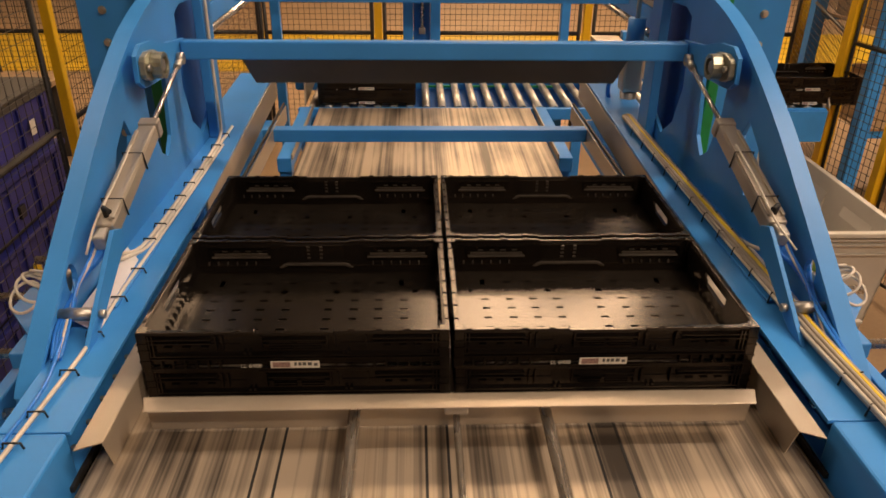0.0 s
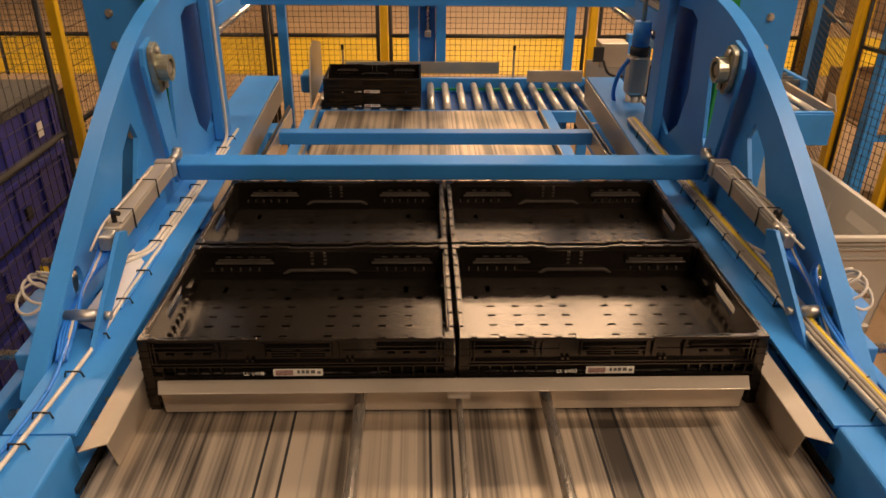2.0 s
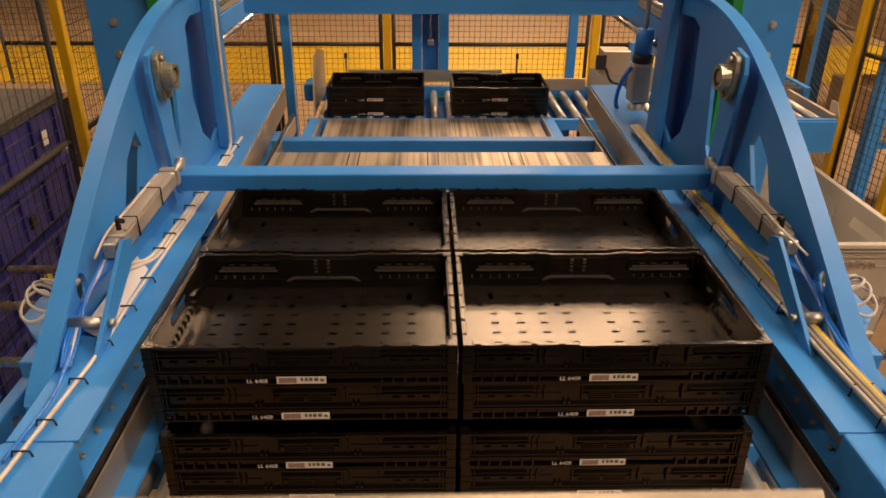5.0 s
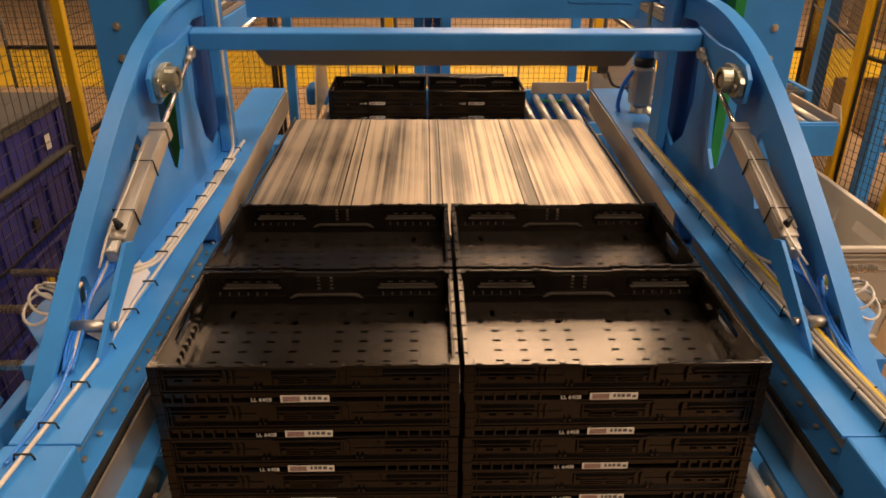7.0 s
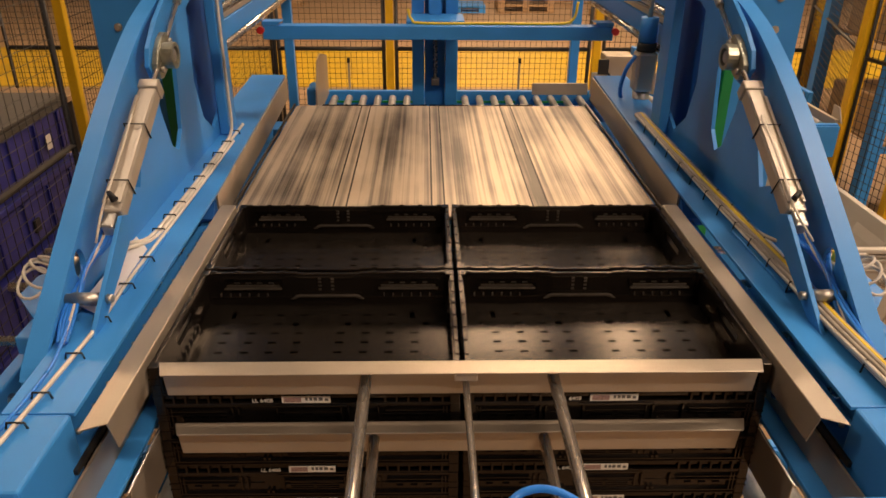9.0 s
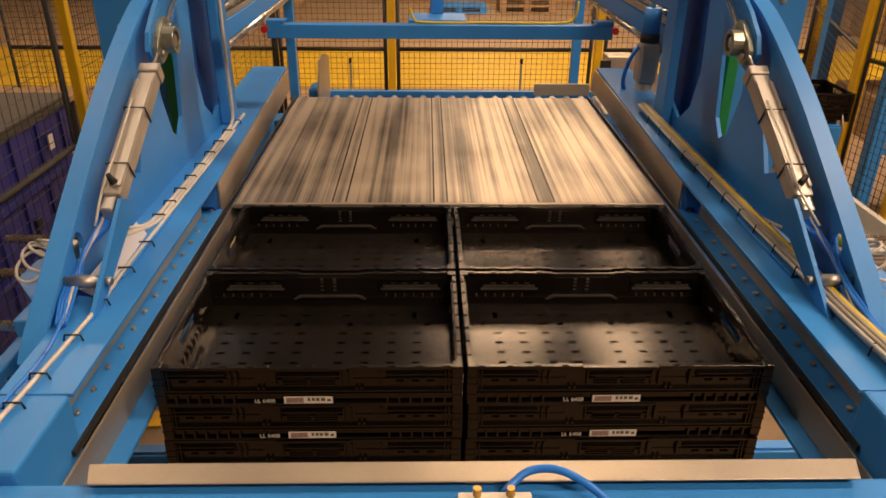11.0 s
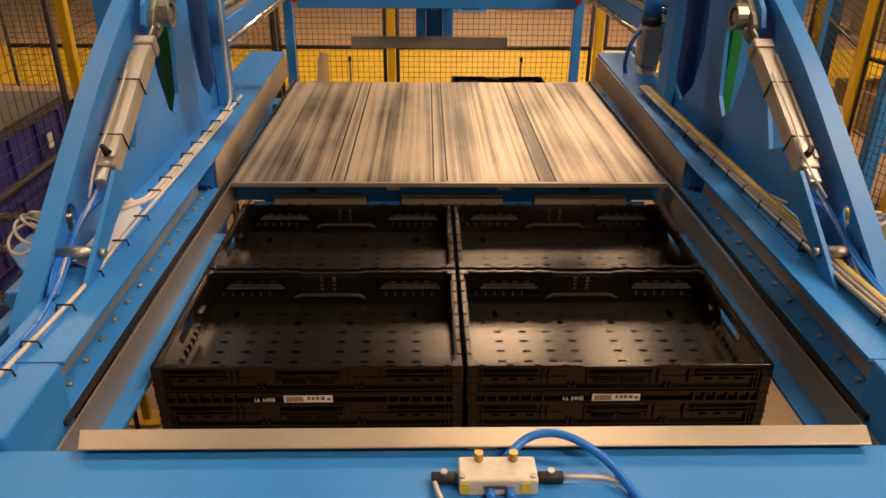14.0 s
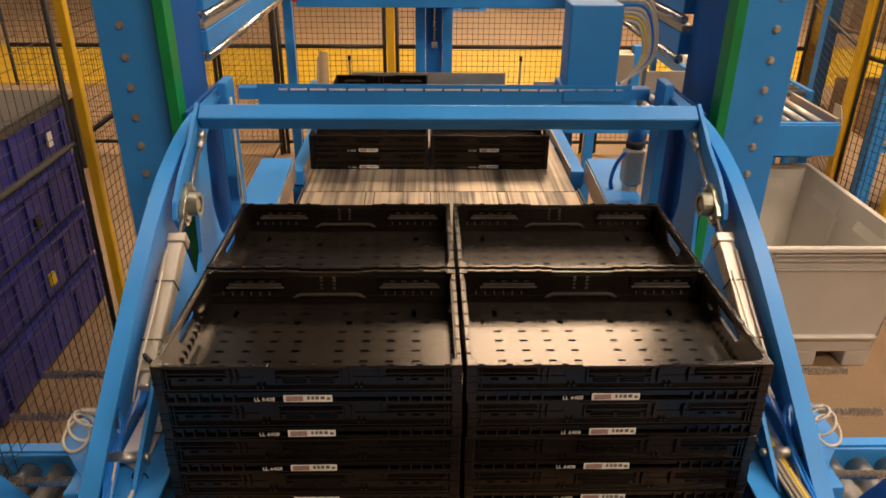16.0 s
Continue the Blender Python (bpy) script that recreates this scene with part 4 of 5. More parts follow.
for k in range(7):
    part("cable", tube(spline([(0.64, 1.26 + 0.01 * k, 0.74 + 0.012 * k), (0.72 + 0.006 * k, 1.25, 0.72 + 0.014 * k), (0.745 + 0.008 * k, 1.24, 0.62), (0.70, 1.22, 0.53), (0.66, 1.21, 0.51)], 5), 0.006, 6), (CREAM, YCAB, CREAM, CREAM, BHOSE, CREAM, CREAM)[k], gr)
# valve island on the front beam
vz = -0.060
VX = lambda v: 0.020 + (v - 0.015) * 0.74
BRASS = mat("brass_silencer", (0.6, 0.38, 0.12), 0.4, 0.8)
VAL = mat("pale_valve_housing", (0.66, 0.60, 0.50), 0.5, 0.1, var=0.08, scale=30)
part("valve_body", B((VX(-0.055), VX(0.085), -0.8440, -0.7970, vz, vz + 0.026), bev=0.003), VAL, gr)
for x in (-0.045, 0.062):
    part("valve_label", B((VX(x) - 0.006, VX(x) + 0.006, -0.8455, -0.8443, vz + 0.005, vz + 0.022)), YCAB, gr)
part("valve_print", B((VX(-0.012), VX(0.028), -0.8455, -0.8443, vz + 0.013, vz + 0.018)), INK, gr)
for x in (-0.052, 0.082):
    part("valve_screw", disc(bmesh.new(), (VX(x) * 0.94, -0.836, vz + 0.027), 0.004, "z", 0.0015, 10), ZINC, gr)
for x in (-0.018, 0.045):
    part("silencer", disc(bmesh.new(), (VX(x), -0.8040, vz + 0.031), 0.006, "z", 0.008, 10), BRASS, gr)
for x in (0.0, 0.035):
    part("hose_fitting", disc(bmesh.new(), (VX(x), -0.8520, vz + 0.010), 0.006, "y", 0.009, 10), BHOSE, gr)
for x0, x1 in ((-0.105, -0.058), (0.088, 0.135)):
    part("valve_solenoid", disc(bmesh.new(), ((VX(x0) + VX(x1)) / 2, -0.821, vz + 0.010), 0.0085, "x", 0.017, 12), RUBBER, gr, bev=0.002)
    part("solenoid_screw", disc(bmesh.new(), ((VX(x0) + VX(x1)) / 2, -0.8210, vz + 0.0195), 0.005, "z", 0.003, 8), ZINC, gr)
part("air_hose", tube(spline([(VX(0.03), -0.7920, vz + 0.015), (0.070, -0.7670, vz + 0.033), (0.115, -0.7720, vz + 0.040), (0.165, -0.8020, vz + 0.026), (0.198, -0.8500, vz + 0.008), (0.215, -0.8900, vz + 0.006)], 6), 0.006, 8), BHOSE, gr)
part("air_hose", tube(spline([(VX(-0.10), -0.8240, vz + 0.010), (-0.055, -0.8570, vz + 0.008), (-0.03, -0.8920, vz + 0.006), (-0.01, -0.9370, vz - 0.01)], 5), 0.0035, 6), CREAM, gr)
part("air_hose", tube(spline([(VX(0.135), -0.8200, vz + 0.010), (0.175, -0.8240, vz + 0.008), (0.20, -0.8570, vz + 0.006), (0.19, -0.9220, vz)], 5), 0.0035, 6), CREAM, gr)
for x in (-0.002, 0.02):
    part("air_hose", tube(spline([(VX(x), -0.8600, vz + 0.010), (VX(x) + 0.005, -0.8920, vz + 0.008), (VX(x) - 0.01, -0.9370, vz - 0.02)], 5), 0.0035, 6), BHOSE, gr)
for x in (0.225, 0.255):
    part("screw", disc(bmesh.new(), (x, -0.8670, vz + 0.003), 0.007, "z", 0.004, 10), ZINC, gr)

# sliding plate: modelled fully drawn back, front edge at y = 0.47
plate = part("sliding_plate", B((-0.645, 0.638, 0.47, 1.69, -0.138, -0.125), bev=0.002), SHEET, gr, "rubbed steel sliding plate", org=(0, 0.47, -0.125))
part("front_strip", B((-0.645, 0.638, 0.455, 0.469, -0.137, -0.125)), CLAMP, plate)
for x in (-0.355, -0.315, -0.052, -0.012, 0.262, 0.310):
    part("joint", B((x - 0.0025, x + 0.0025, 0.474, 1.685, -0.1249, -0.1242)), RUBBER, plate, "dark seam in the plate")
part("under_beam", B((-0.655, 0.648, 0.545, 0.56, -0.215, -0.139)), BLUE, plate)
for x in (-0.175, 0.165):
    part("sensor_block", B((x - 0.02, x + 0.02, 0.536, 0.5445, -0.180, -0.160), bev=0.002), OFFWHITE, plate, "small white plastic sensor block")
for x in (-0.42, 0.41):
    part("guide_wheel", disc(bmesh.new(), (x, 0.536, -0.166), 0.017, "y", 0.008, 14), RUBBER, plate)
rlc = part("rear_lower_clamp", B((-0.60, 0.60, 0.522, 0.528, -0.222, -0.212), bev=0.002), BLUE, gr, "rear lower clamp with bare steel bars", org=(0, 0.52, -0.2))
for x0, x1 in ((-0.535, -0.255), (-0.150, 0.158), (0.255, 0.535)):
    part("clamp_bar", B((x0, x1, 0.506, 0.518, -0.215, -0.185), bev=0.002), CLAMP, rlc, "bare steel clamp bar")
for x in (-0.203, 0.206):
    part("bar_bracket", B((x - 0.045, x + 0.045, 0.519, 0.5215, -0.215, -0.187)), BLUE, rlc)

# side clamps: angle steel, modelled closed on the layer
CL = []
for s in (-1, 1):
    xs = sorted((s * 0.606, s * 0.609))
    bm = prism([(-0.552, -0.124), (-0.575, -0.055), (0.37, -0.055), (0.37, -0.124)], (), *xs, "x")
    y0 = -0.575
    v = prism([(s * 0.606, -0.575), (s * 0.648, -0.595), (s * 0.648, 0.37), (s * 0.606, 0.37)], (), -0.055, -0.0525, "z")
    me = bpy.data.meshes.new("tmp")
    v.to_mesh(me)
    bm.from_mesh(me)
    v.free()
    bpy.data.meshes.remove(me)
    k = part("side_clamp", bm, CLAMP, gr, "bead-blasted angle steel side clamp", bev=0.0015)
    for y in (0.2, 0.05, -0.1, -0.25):
        part("rivet", disc(bmesh.new(), (s * 0.6045, y, -0.075), 0.004, "x", 0.002, 8), ZINC, k)
    for y in (-0.15, -0.36, 0.10, 0.30):
        part("guide_shaft", tube([(s * 0.610, y, -0.100), (s * 0.63, y, -0.100), (s * 0.64, y, -0.165), (s * 1.13, y, -0.165)], 0.012, 12), CHROME, k, "polished guide shaft")
    CL.append((s, k))

# front clamp bars, upper and lower, on their shafts; modelled closed
def clamp_bar(zt, hw, depth):
    bm = prism([(-hw, zt), (hw, zt), (hw - 0.006, zt - 0.072), (-hw + 0.006, zt - 0.072)], (), -0.413, -0.410, "y")
    v = prism([(-hw, -0.410), (hw, -0.410), (hw - 0.014, -0.410 - depth), (-hw + 0.014, -0.410 - depth)], (), zt, zt + 0.003, "z")
    me = bpy.data.meshes.new("tmp")
    v.to_mesh(me)
    bm.from_mesh(me)
    v.free()
    bpy.data.meshes.remove(me)
    return bm


BARS = []
up = part("front_clamp", clamp_bar(-0.047, 0.571, 0.042), CLAMP, gr, "bead-blasted angle steel front clamp bar", bev=0.0015)
for x, r in ((-0.185, 0.0115), (0.172, 0.0115), (0.004, 0.0065)):
    part("shaft", tube([(x, -0.414, -0.078), (x, -1.20, -0.078)], r, 14), CHROME, up, "polished steel shaft")
part("shaft_fork", B((-0.018, 0.026, -0.440, -0.414, -0.072, -0.056), bev=0.003), ALU, up)
lowb = part("lower_front_clamp", clamp_bar(-0.190, 0.563, 0.036), CLAMP, gr, "bead-blasted angle steel front clamp bar", bev=0.0015)
for x in (-0.175, 0.165):
    part("shaft", tube([(x, -0.414, -0.228), (x, -1.20, -0.228)], 0.0115, 14), CHROME, lowb, "polished steel shaft")
# glowing discs stand in for red sensor light thrown on the bar
for x in (-0.50, 0.487):
    part("light_spot", disc(bmesh.new(), (x, -0.4135, -0.208), 0.0045, "y", 0.0004, 12), RED, lowb, "small red light spot")
part("sensor", B((-0.678, -0.669, -0.625, -0.612, -0.150, -0.138), bev=0.003), REDP, gr, "small red sensor")
BARS = [up, lowb]

# swinging rear clamp on the arch bearings; modelled with its arms level, pivot at the bearings
sw = part("rear_clamp", B((-0.761, 0.761, PIV[0] + 0.287, PIV[0] + 0.343, PIV[1] - 0.027, PIV[1] + 0.027), bev=0.005), BLUE, gr, "blue swinging rear clamp beam", org=(0, *PIV))
for s in (-1, 1):
    part("swing_arm", prism([(PIV[0] - 0.07, PIV[1] - 0.035), (PIV[0] - 0.03, PIV[1] - 0.055), (PIV[0] + 0.03, PIV[1] - 0.055), (PIV[0] + 0.30, PIV[1] - 0.045), (PIV[0] + 0.346, PIV[1] - 0.03), (PIV[0] + 0.346, PIV[1] + 0.03), (PIV[0] + 0.18, PIV[1] + 0.035), (PIV[0] + 0.06, PIV[1] + 0.055), (PIV[0] - 0.03, PIV[1] + 0.055), (PIV[0] - 0.07, PIV[1] + 0.03)],
                            (), *sorted((s * 0.763, s * 0.775)), "x"), BLUE, sw, bev=0.001)
    # two-bolt flange bearing on the arm, with a hollow boss and its shaft end
    bm = prism([(PIV[0] + a * 0.064, PIV[1] + b * 0.036) for a, b in ((-1, -0.45), (-0.86, -0.75), (-0.4, -1), (0.4, -1), (0.86, -0.75), (1, -0.45), (1, 0.45), (0.86, 0.75), (0.4, 1), (-0.4, 1), (-0.86, 0.75), (-1, 0.45))], (), *sorted((s * 0.746, s * 0.7625)), "x")
    part("bearing_flange", bm, CAST, sw, "grey-green cast flange bearing", bev=0.003)
    turn = [(math.cos(k * math.tau / 20), math.sin(k * math.tau / 20)) for k in range(20)]
    bm = prism([(PIV[0] + 0.034 * a, PIV[1] + 0.034 * b) for a, b in turn], [[(PIV[0] + 0.023 * a, PIV[1] + 0.023 * b) for a, b in turn]], *sorted((s * 0.716, s * 0.7455)), "x")
    part("bearing_boss", bm, CAST, sw, "grey-green cast flange bearing", bev=0.003)
    part("shaft_end", disc(bmesh.new(), (s * 0.732, *PIV), 0.016, "x", 0.0125, 14), ZINC, sw, bev=0.002)
    for dy in (-0.049, 0.049):
        part("bearing_bolt", disc(bmesh.new(), (s * 0.741, PIV[0] + dy, PIV[1]), 0.0095, "x", 0.0045, 6), ZINC, sw)
# bare steel press plate hinged under the beam, its ends cut back
HINGE = (PIV[0] + 0.343, PIV[1] - 0.0285)
far = (HINGE[0] + 0.041, HINGE[1] - 0.082)
bm = prism([far, (far[0] + 0.004, far[1] + 0.002), (HINGE[0] + 0.004, HINGE[1]), (HINGE[0], HINGE[1])], (), -0.597, 0.597, "x")
for v in bm.verts:
    if v.co.z < HINGE[1] - 0.05:
        v.co.x *= 0.948
press = part("press_plate", bm, DULL, sw, "bare steel press plate", org=(0, *HINGE))
ROD_R, ROD_A = 0.255, -4.0
FOOT = (-0.095, 0.098)
CYL = []
for s in (-1, 1):
    x = s * 0.752
    L0 = 0.40
    body = B((x - 0.022, x + 0.022, FOOT[0] + 0.02, FOOT[0] + L0, FOOT[1] - 0.020, FOOT[1] + 0.020), bev=0.005)
    cyl = part("cylinder_barrel", body, ALU, gr, "silver pneumatic cylinder", org=(x, *FOOT))
    for dx in (-0.017, 0.017):
        part("profile_rib", B((x + dx - 0.004, x + dx + 0.004, FOOT[0] + 0.04, FOOT[0] + L0 - 0.03, FOOT[1] + 0.0205, FOOT[1] + 0.026), bev=0.0015), ALU, cyl)
    part("end_cap", B((x - 0.025, x + 0.025, FOOT[0] + L0 + 0.001, FOOT[0] + L0 + 0.03, FOOT[1] - 0.023, FOOT[1] + 0.023), bev=0.004), ALU, cyl)
    part("foot_clevis", B((x - 0.015, x + 0.015, FOOT[0] - 0.02, FOOT[0] + 0.019, FOOT[1] - 0.018, FOOT[1] + 0.018), bev=0.005), ZINC, cyl)
    part("sensor_cable", tube(spline([(x - 0.012, FOOT[0] + 0.30, FOOT[1] + 0.029), (x - 0.010, FOOT[0] + 0.15, FOOT[1] + 0.030), (x - 0.013, FOOT[0] + 0.02, FOOT[1] + 0.029), (x - s * -0.02, FOOT[0] - 0.05, FOOT[1])], 4), 0.003, 5), CREAM, cyl)
    for d in (0.10, 0.27):
        bm = bmesh.new()
        y = FOOT[0] + d
        ring_path(bm, [(x - 0.024, y, FOOT[1] - 0.02), (x - 0.024, y, FOOT[1] + 0.029), (x + 0.024, y, FOOT[1] + 0.029), (x + 0.024, y, FOOT[1] - 0.02)], 0.0022, 4)
        part("cable_tie", bm, RUBBER, cyl)
    part("hose_fitting", tube([(x, FOOT[0] + 0.05, FOOT[1] + 0.02), (x, FOOT[0] + 0.05, FOOT[1] + 0.045), (x - s * 0.02, FOOT[0] + 0.03, FOOT[1] + 0.05)], 0.006, 8), RUBBER, cyl)
    # rod: modelled pointing along +y with its eye at the origin
    rod = part("cylinder_rod", tube([(x, -0.36, 0), (x, 0.0, 0)], 0.0065, 12), CHROME, gr, "polished piston rod", org=(x, 0, 0))
    bm = bmesh.new()
    disc(bm, (x, 0, 0), 0.017, "x", 0.009, 14)
    ring_path(bm, [(x, -0.05, 0), (x, -0.01, 0)], 0.011, 10)
    part("rod_eye", bm, ZINC, rod)
    CYL.append((x, cyl, rod))
# geared motor at the rear of the carriage
mx, my = 0.845, 1.52
part("motor_cap", tube([(mx, my, 0.19), (mx, my, 0.29)], 0.036, 16), BLUE, gr)
part("motor_ring", tube([(mx, my, 0.155), (mx, my, 0.189)], 0.040, 16), RUBBER, gr)
part("motor_body", B((mx - 0.042, mx + 0.042, my - 0.042, my + 0.042, -0.01, 0.154), bev=0.012), ALU, gr, "pale grey motor housing")
part("motor_neck", tube([(mx, my, -0.13), (mx, my, -0.011)], [0.024, 0.038], 14), ALU, gr)
part("motor_seat", B((mx - 0.05, mx + 0.03, my - 0.06, my + 0.06, -0.145, -0.131)), BLUE, gr)
part("air_hose", tube(spline([(0.80, 1.50, 0.14), (0.765, 1.50, 0.08), (0.755, 1.52, 0.0), (0.77, 1.53, -0.05), (0.80, 1.52, -0.06)], 5), 0.009, 7), BHOSE, gr)
part("air_hose", tube([(mx, my, 0.29), (mx, my, 0.60)], 0.010, 8), ALU, gr)

# stacked indigo boxes behind the left fence
for i, (y0, y1) in enumerate(((1.30, 2.62), (-0.10, 1.22))):
    z = FZ
    for k in range(4):
        h = 0.335
        b = thing("storage_box", (-2.55, (y0 + y1) / 2, z), "indigo plastic storage box in a tall stack behind the fence", "storage box", "stacked storage boxes")
        part("body", B((-2.98, -2.13, y0, y1, z + 0.03, z + h - 0.035), bev=0.02), INDIGO, b)
        part("rim", B((-3.0, -2.11, y0 - 0.015, y1 + 0.015, z + h - 0.034, z + h - 0.002), bev=0.006), INDIGO if k < 3 else SLATE, b)
        for y in np.linspace(y0 + 0.12, y1 - 0.12, 5):
            part("rib", B((-2.129, -2.117, y - 0.012, y + 0.012, z + 0.05, z + h - 0.05), bev=0.003), INDIGO, b)
        part("foot", B((-2.95, -2.16, y0 + 0.05, y1 - 0.05, z, z + 0.029)), SLATE, b)
        if k == 3:
            part("lid", B((-3.0, -2.11, y0 - 0.01, y1 + 0.01, z + h, z + h + 0.02), bev=0.006), SLATE, b, "dark grey lid")
        if i == 0 and k == 3:
            part("label", B((-2.1165, -2.1145, 2.30, 2.36, z + 0.12, z + 0.20)), WHITE, b, "small white paper label")
        if i == 0 and k in (1, 2):
            part("latch", B((-2.128, -2.112, 2.0, 2.06, z + 0.10, z + 0.17), bev=0.004), YCAB if k == 1 else RUBBER, b)
        z += h

# grey pallet box to the right of the machine
gb = thing("pallet_box", (2.12, 2.4, FZ), "large empty light grey plastic pallet box on the floor", "pallet box")
bx0, bx1, by0, by1, bt, bb = 1.63, 2.47, 1.79, 3.03, -0.83, FZ + 0.10


def frustum_wall(p0, p1, inset, t):
    """A wall from p0 to p1 in plan, leaning in by inset towards the bottom."""
    (ax, ay), (cx, cy) = p0, p1
    mx_, my_ = (bx0 + bx1) / 2, (by0 + by1) / 2
    bm = bmesh.new()
    d = Vector((cx - ax, cy - ay, 0)).normalized()
    n = Vector((-d.y, d.x, 0))
    if n.dot(Vector((mx_ - ax, my_ - ay, 0))) < 0:
        n = -n
    A, C = Vector((ax, ay, 0)), Vector((cx, cy, 0))
    z0, z1 = Vector((0, 0, bb)), Vector((0, 0, bt))
    ins = n * inset
    quad = [A + ins + d * inset + z0, C + ins - d * inset + z0, C + z1, A + z1]
    v = [bm.verts.new(q) for q in quad] + [bm.verts.new(q + n * t) for q in quad]
    for f in ((0, 1, 2, 3), (7, 6, 5, 4), (0, 4, 5, 1), (1, 5, 6, 2), (2, 6, 7, 3), (3, 7, 4, 0)):
        bm.faces.new([v[k] for k in f])
    bmesh.ops.recalc_face_normals(bm, faces=bm.faces[:])
    return bm


for a, c in (((bx0, by0), (bx1, by0)), ((bx1, by0), (bx1, by1)), ((bx1, by1), (bx0, by1)), ((bx0, by1), (bx0, by0))):
    part("wall", frustum_wall(a, c, 0.05, 0.012), GREYP, gb)
part("floor_panel", B((bx0 + 0.05, bx1 - 0.05, by0 + 0.05, by1 - 0.05, bb, bb + 0.012)), GREYP, gb)
bm = B((bx0 - 0.025, bx1 + 0.025, by0 - 0.025, by0 + 0.012, bt - 0.02, bt + 0.008), (bx0 - 0.025, bx1 + 0.025, by1 - 0.012, by1 + 0.025, bt - 0.02, bt + 0.008),
       (bx0 - 0.025, bx0 + 0.012, by0 + 0.012, by1 - 0.012, bt - 0.02, bt + 0.008), (bx1 - 0.012, bx1 + 0.025, by0 + 0.012, by1 - 0.012, bt - 0.02, bt + 0.008), bev=0.006)
part("rim", bm, GREYP, gb)
for z in (bt - 0.045, bt - 0.075):
    part("rim_rib", B((bx0 + 0.09, bx1 - 0.02, by0 - 0.012, by0 + 0.004, z, z + 0.012), bev=0.003), GREYP, gb)
part("panel_frame", B((bx0 + 0.12, bx1 - 0.06, by0 - 0.004, by0 + 0.02, bt - 0.135, bt - 0.122), bev=0.004), GREYP, gb)
part("panel_frame", B((bx0 + 0.13, bx1 - 0.06, by0 + 0.012, by0 + 0.05, bb + 0.10, bb + 0.115), bev=0.004), GREYP, gb)
for y in (by0 + 0.38, by1 - 0.36):
    part("inner_rib", prism([(bx1 - 0.014, bt - 0.07), (bx1 - 0.038, bt - 0.14), (bx1 - 0.078, bb + 0.02), (bx1 - 0.06, bb + 0.02)], (), y - 0.15, y + 0.15, "y"), GREYP, gb)
for x in (bx0 + 0.32, bx1 - 0.30):
    part("inner_rib", prism([(by1 - 0.014, bt - 0.07), (by1 - 0.038, bt - 0.14), (by1 - 0.078, bb + 0.02), (by1 - 0.06, bb + 0.02)], (), x - 0.15, x + 0.15, "x"), GREYP, gb)
for x in (bx0 + 0.12, (bx0 + bx1) / 2, bx1 - 0.12):
    for y in (by0 + 0.12, by1 - 0.12):
        part("foot", B((x - 0.07, x + 0.07, y - 0.07, y + 0.07, FZ, bb - 0.001), bev=0.008), GREYP, gb)

# sensor box on an arm beside the rollers
sb = thing("code_reader", (1.1, 3.02, -0.28), "tan code reader box with black lens on a blue arm", "sensor box")
part("housing", B((1.03, 1.20, 2.95, 3.10, -0.24, -0.09), bev=0.006), CLAMP, sb)
part("lens_hood", B((0.985, 1.05, 2.935, 2.949, -0.20, -0.11), bev=0.003), RUBBER, sb)
part("arm", B((1.205, 1.26, 3.0, 3.06, -0.56, -0.05), bev=0.003), BLUE, sb)
part("cable", tube(spline([(1.05, 2.94, -0.19), (1.08, 2.92, -0.26), (1.14, 2.95, -0.29), (1.2, 2.99, -0.3)], 5), 0.008, 6), RUBBER, sb)
cs = thing("guide_plate_stand", (1.25, 3.3, -0.45), "bare steel guide plate along the rollers", "guide plate")
part("plate", B((1.06, 1.75, 3.44, 3.446, -0.45, -0.30), bev=0.002), CLAMP, cs)
part("foot", B((1.3, 1.36, 3.447, 3.50, -0.455, -0.43)), BLUE, cs)

# pallets and goods beyond the walkway
def small_pallet(x, y, z, material, label, turn=0):
    p = thing("pallet", (x, y, z), label, "pallet", "pallets beyond the walkway")
    for k in range(5):
        part("board", B((x - 0.6, x + 0.6, y - 0.4 + k * 0.175, y - 0.3 + k * 0.175, z + 0.122, z + 0.144)), material, p)
    for yy in (-0.35, 0, 0.35):
        part("runner", B((x - 0.6, x + 0.6, y + yy - 0.05, y + yy + 0.05, z, z + 0.02)), material, p)
        for xx in (-0.53, 0, 0.53):
            part("block", B((x + xx - 0.07, x + xx + 0.07, y + yy - 0.05, y + yy + 0.05, z + 0.021, z + 0.12)), material, p)


small_pallet(0.62, 15.2, FZ, BLUE, "empty blue painted pallet on the hall floor")
small_pallet(2.1, 15.3, FZ, WOOD, "empty bare wooden pallet on the hall floor")
small_pallet(2.1, 15.3, FZ + 0.146, WOOD, "bare wooden pallet lying on another pallet")
small_pallet(4.0, 14.2, FZ, WOOD, "empty bare wooden pallet on the hall floor")
small_pallet(-3.4, 15.6, FZ, WOOD, "empty bare wooden pallet on the hall floor")
for x, y, w, h in ((-4.6, 13.2, 1.1, 0.8), (-3.2, 13.6, 0.9, 0.6), (-0.6, 17.2, 1.2, 0.5), (1.2, 17.4, 1.1, 0.7), (3.1, 17.0, 1.1, 0.9), (5.2, 12.8, 1.2, 0.9)):
    o = thing("carton", (x, y, FZ), "closed brown cardboard carton on the hall floor", "carton", "cartons beyond the walkway")
    part("body", B((x - w / 2, x + w / 2, y - 0.4, y + 0.4, FZ, FZ + h), bev=0.01), CARD, o)
    part("tape", B((x - 0.03, x + 0.03, y - 0.405, y + 0.405, FZ + h + 0.001, FZ + h + 0.003)), CREAM, o)
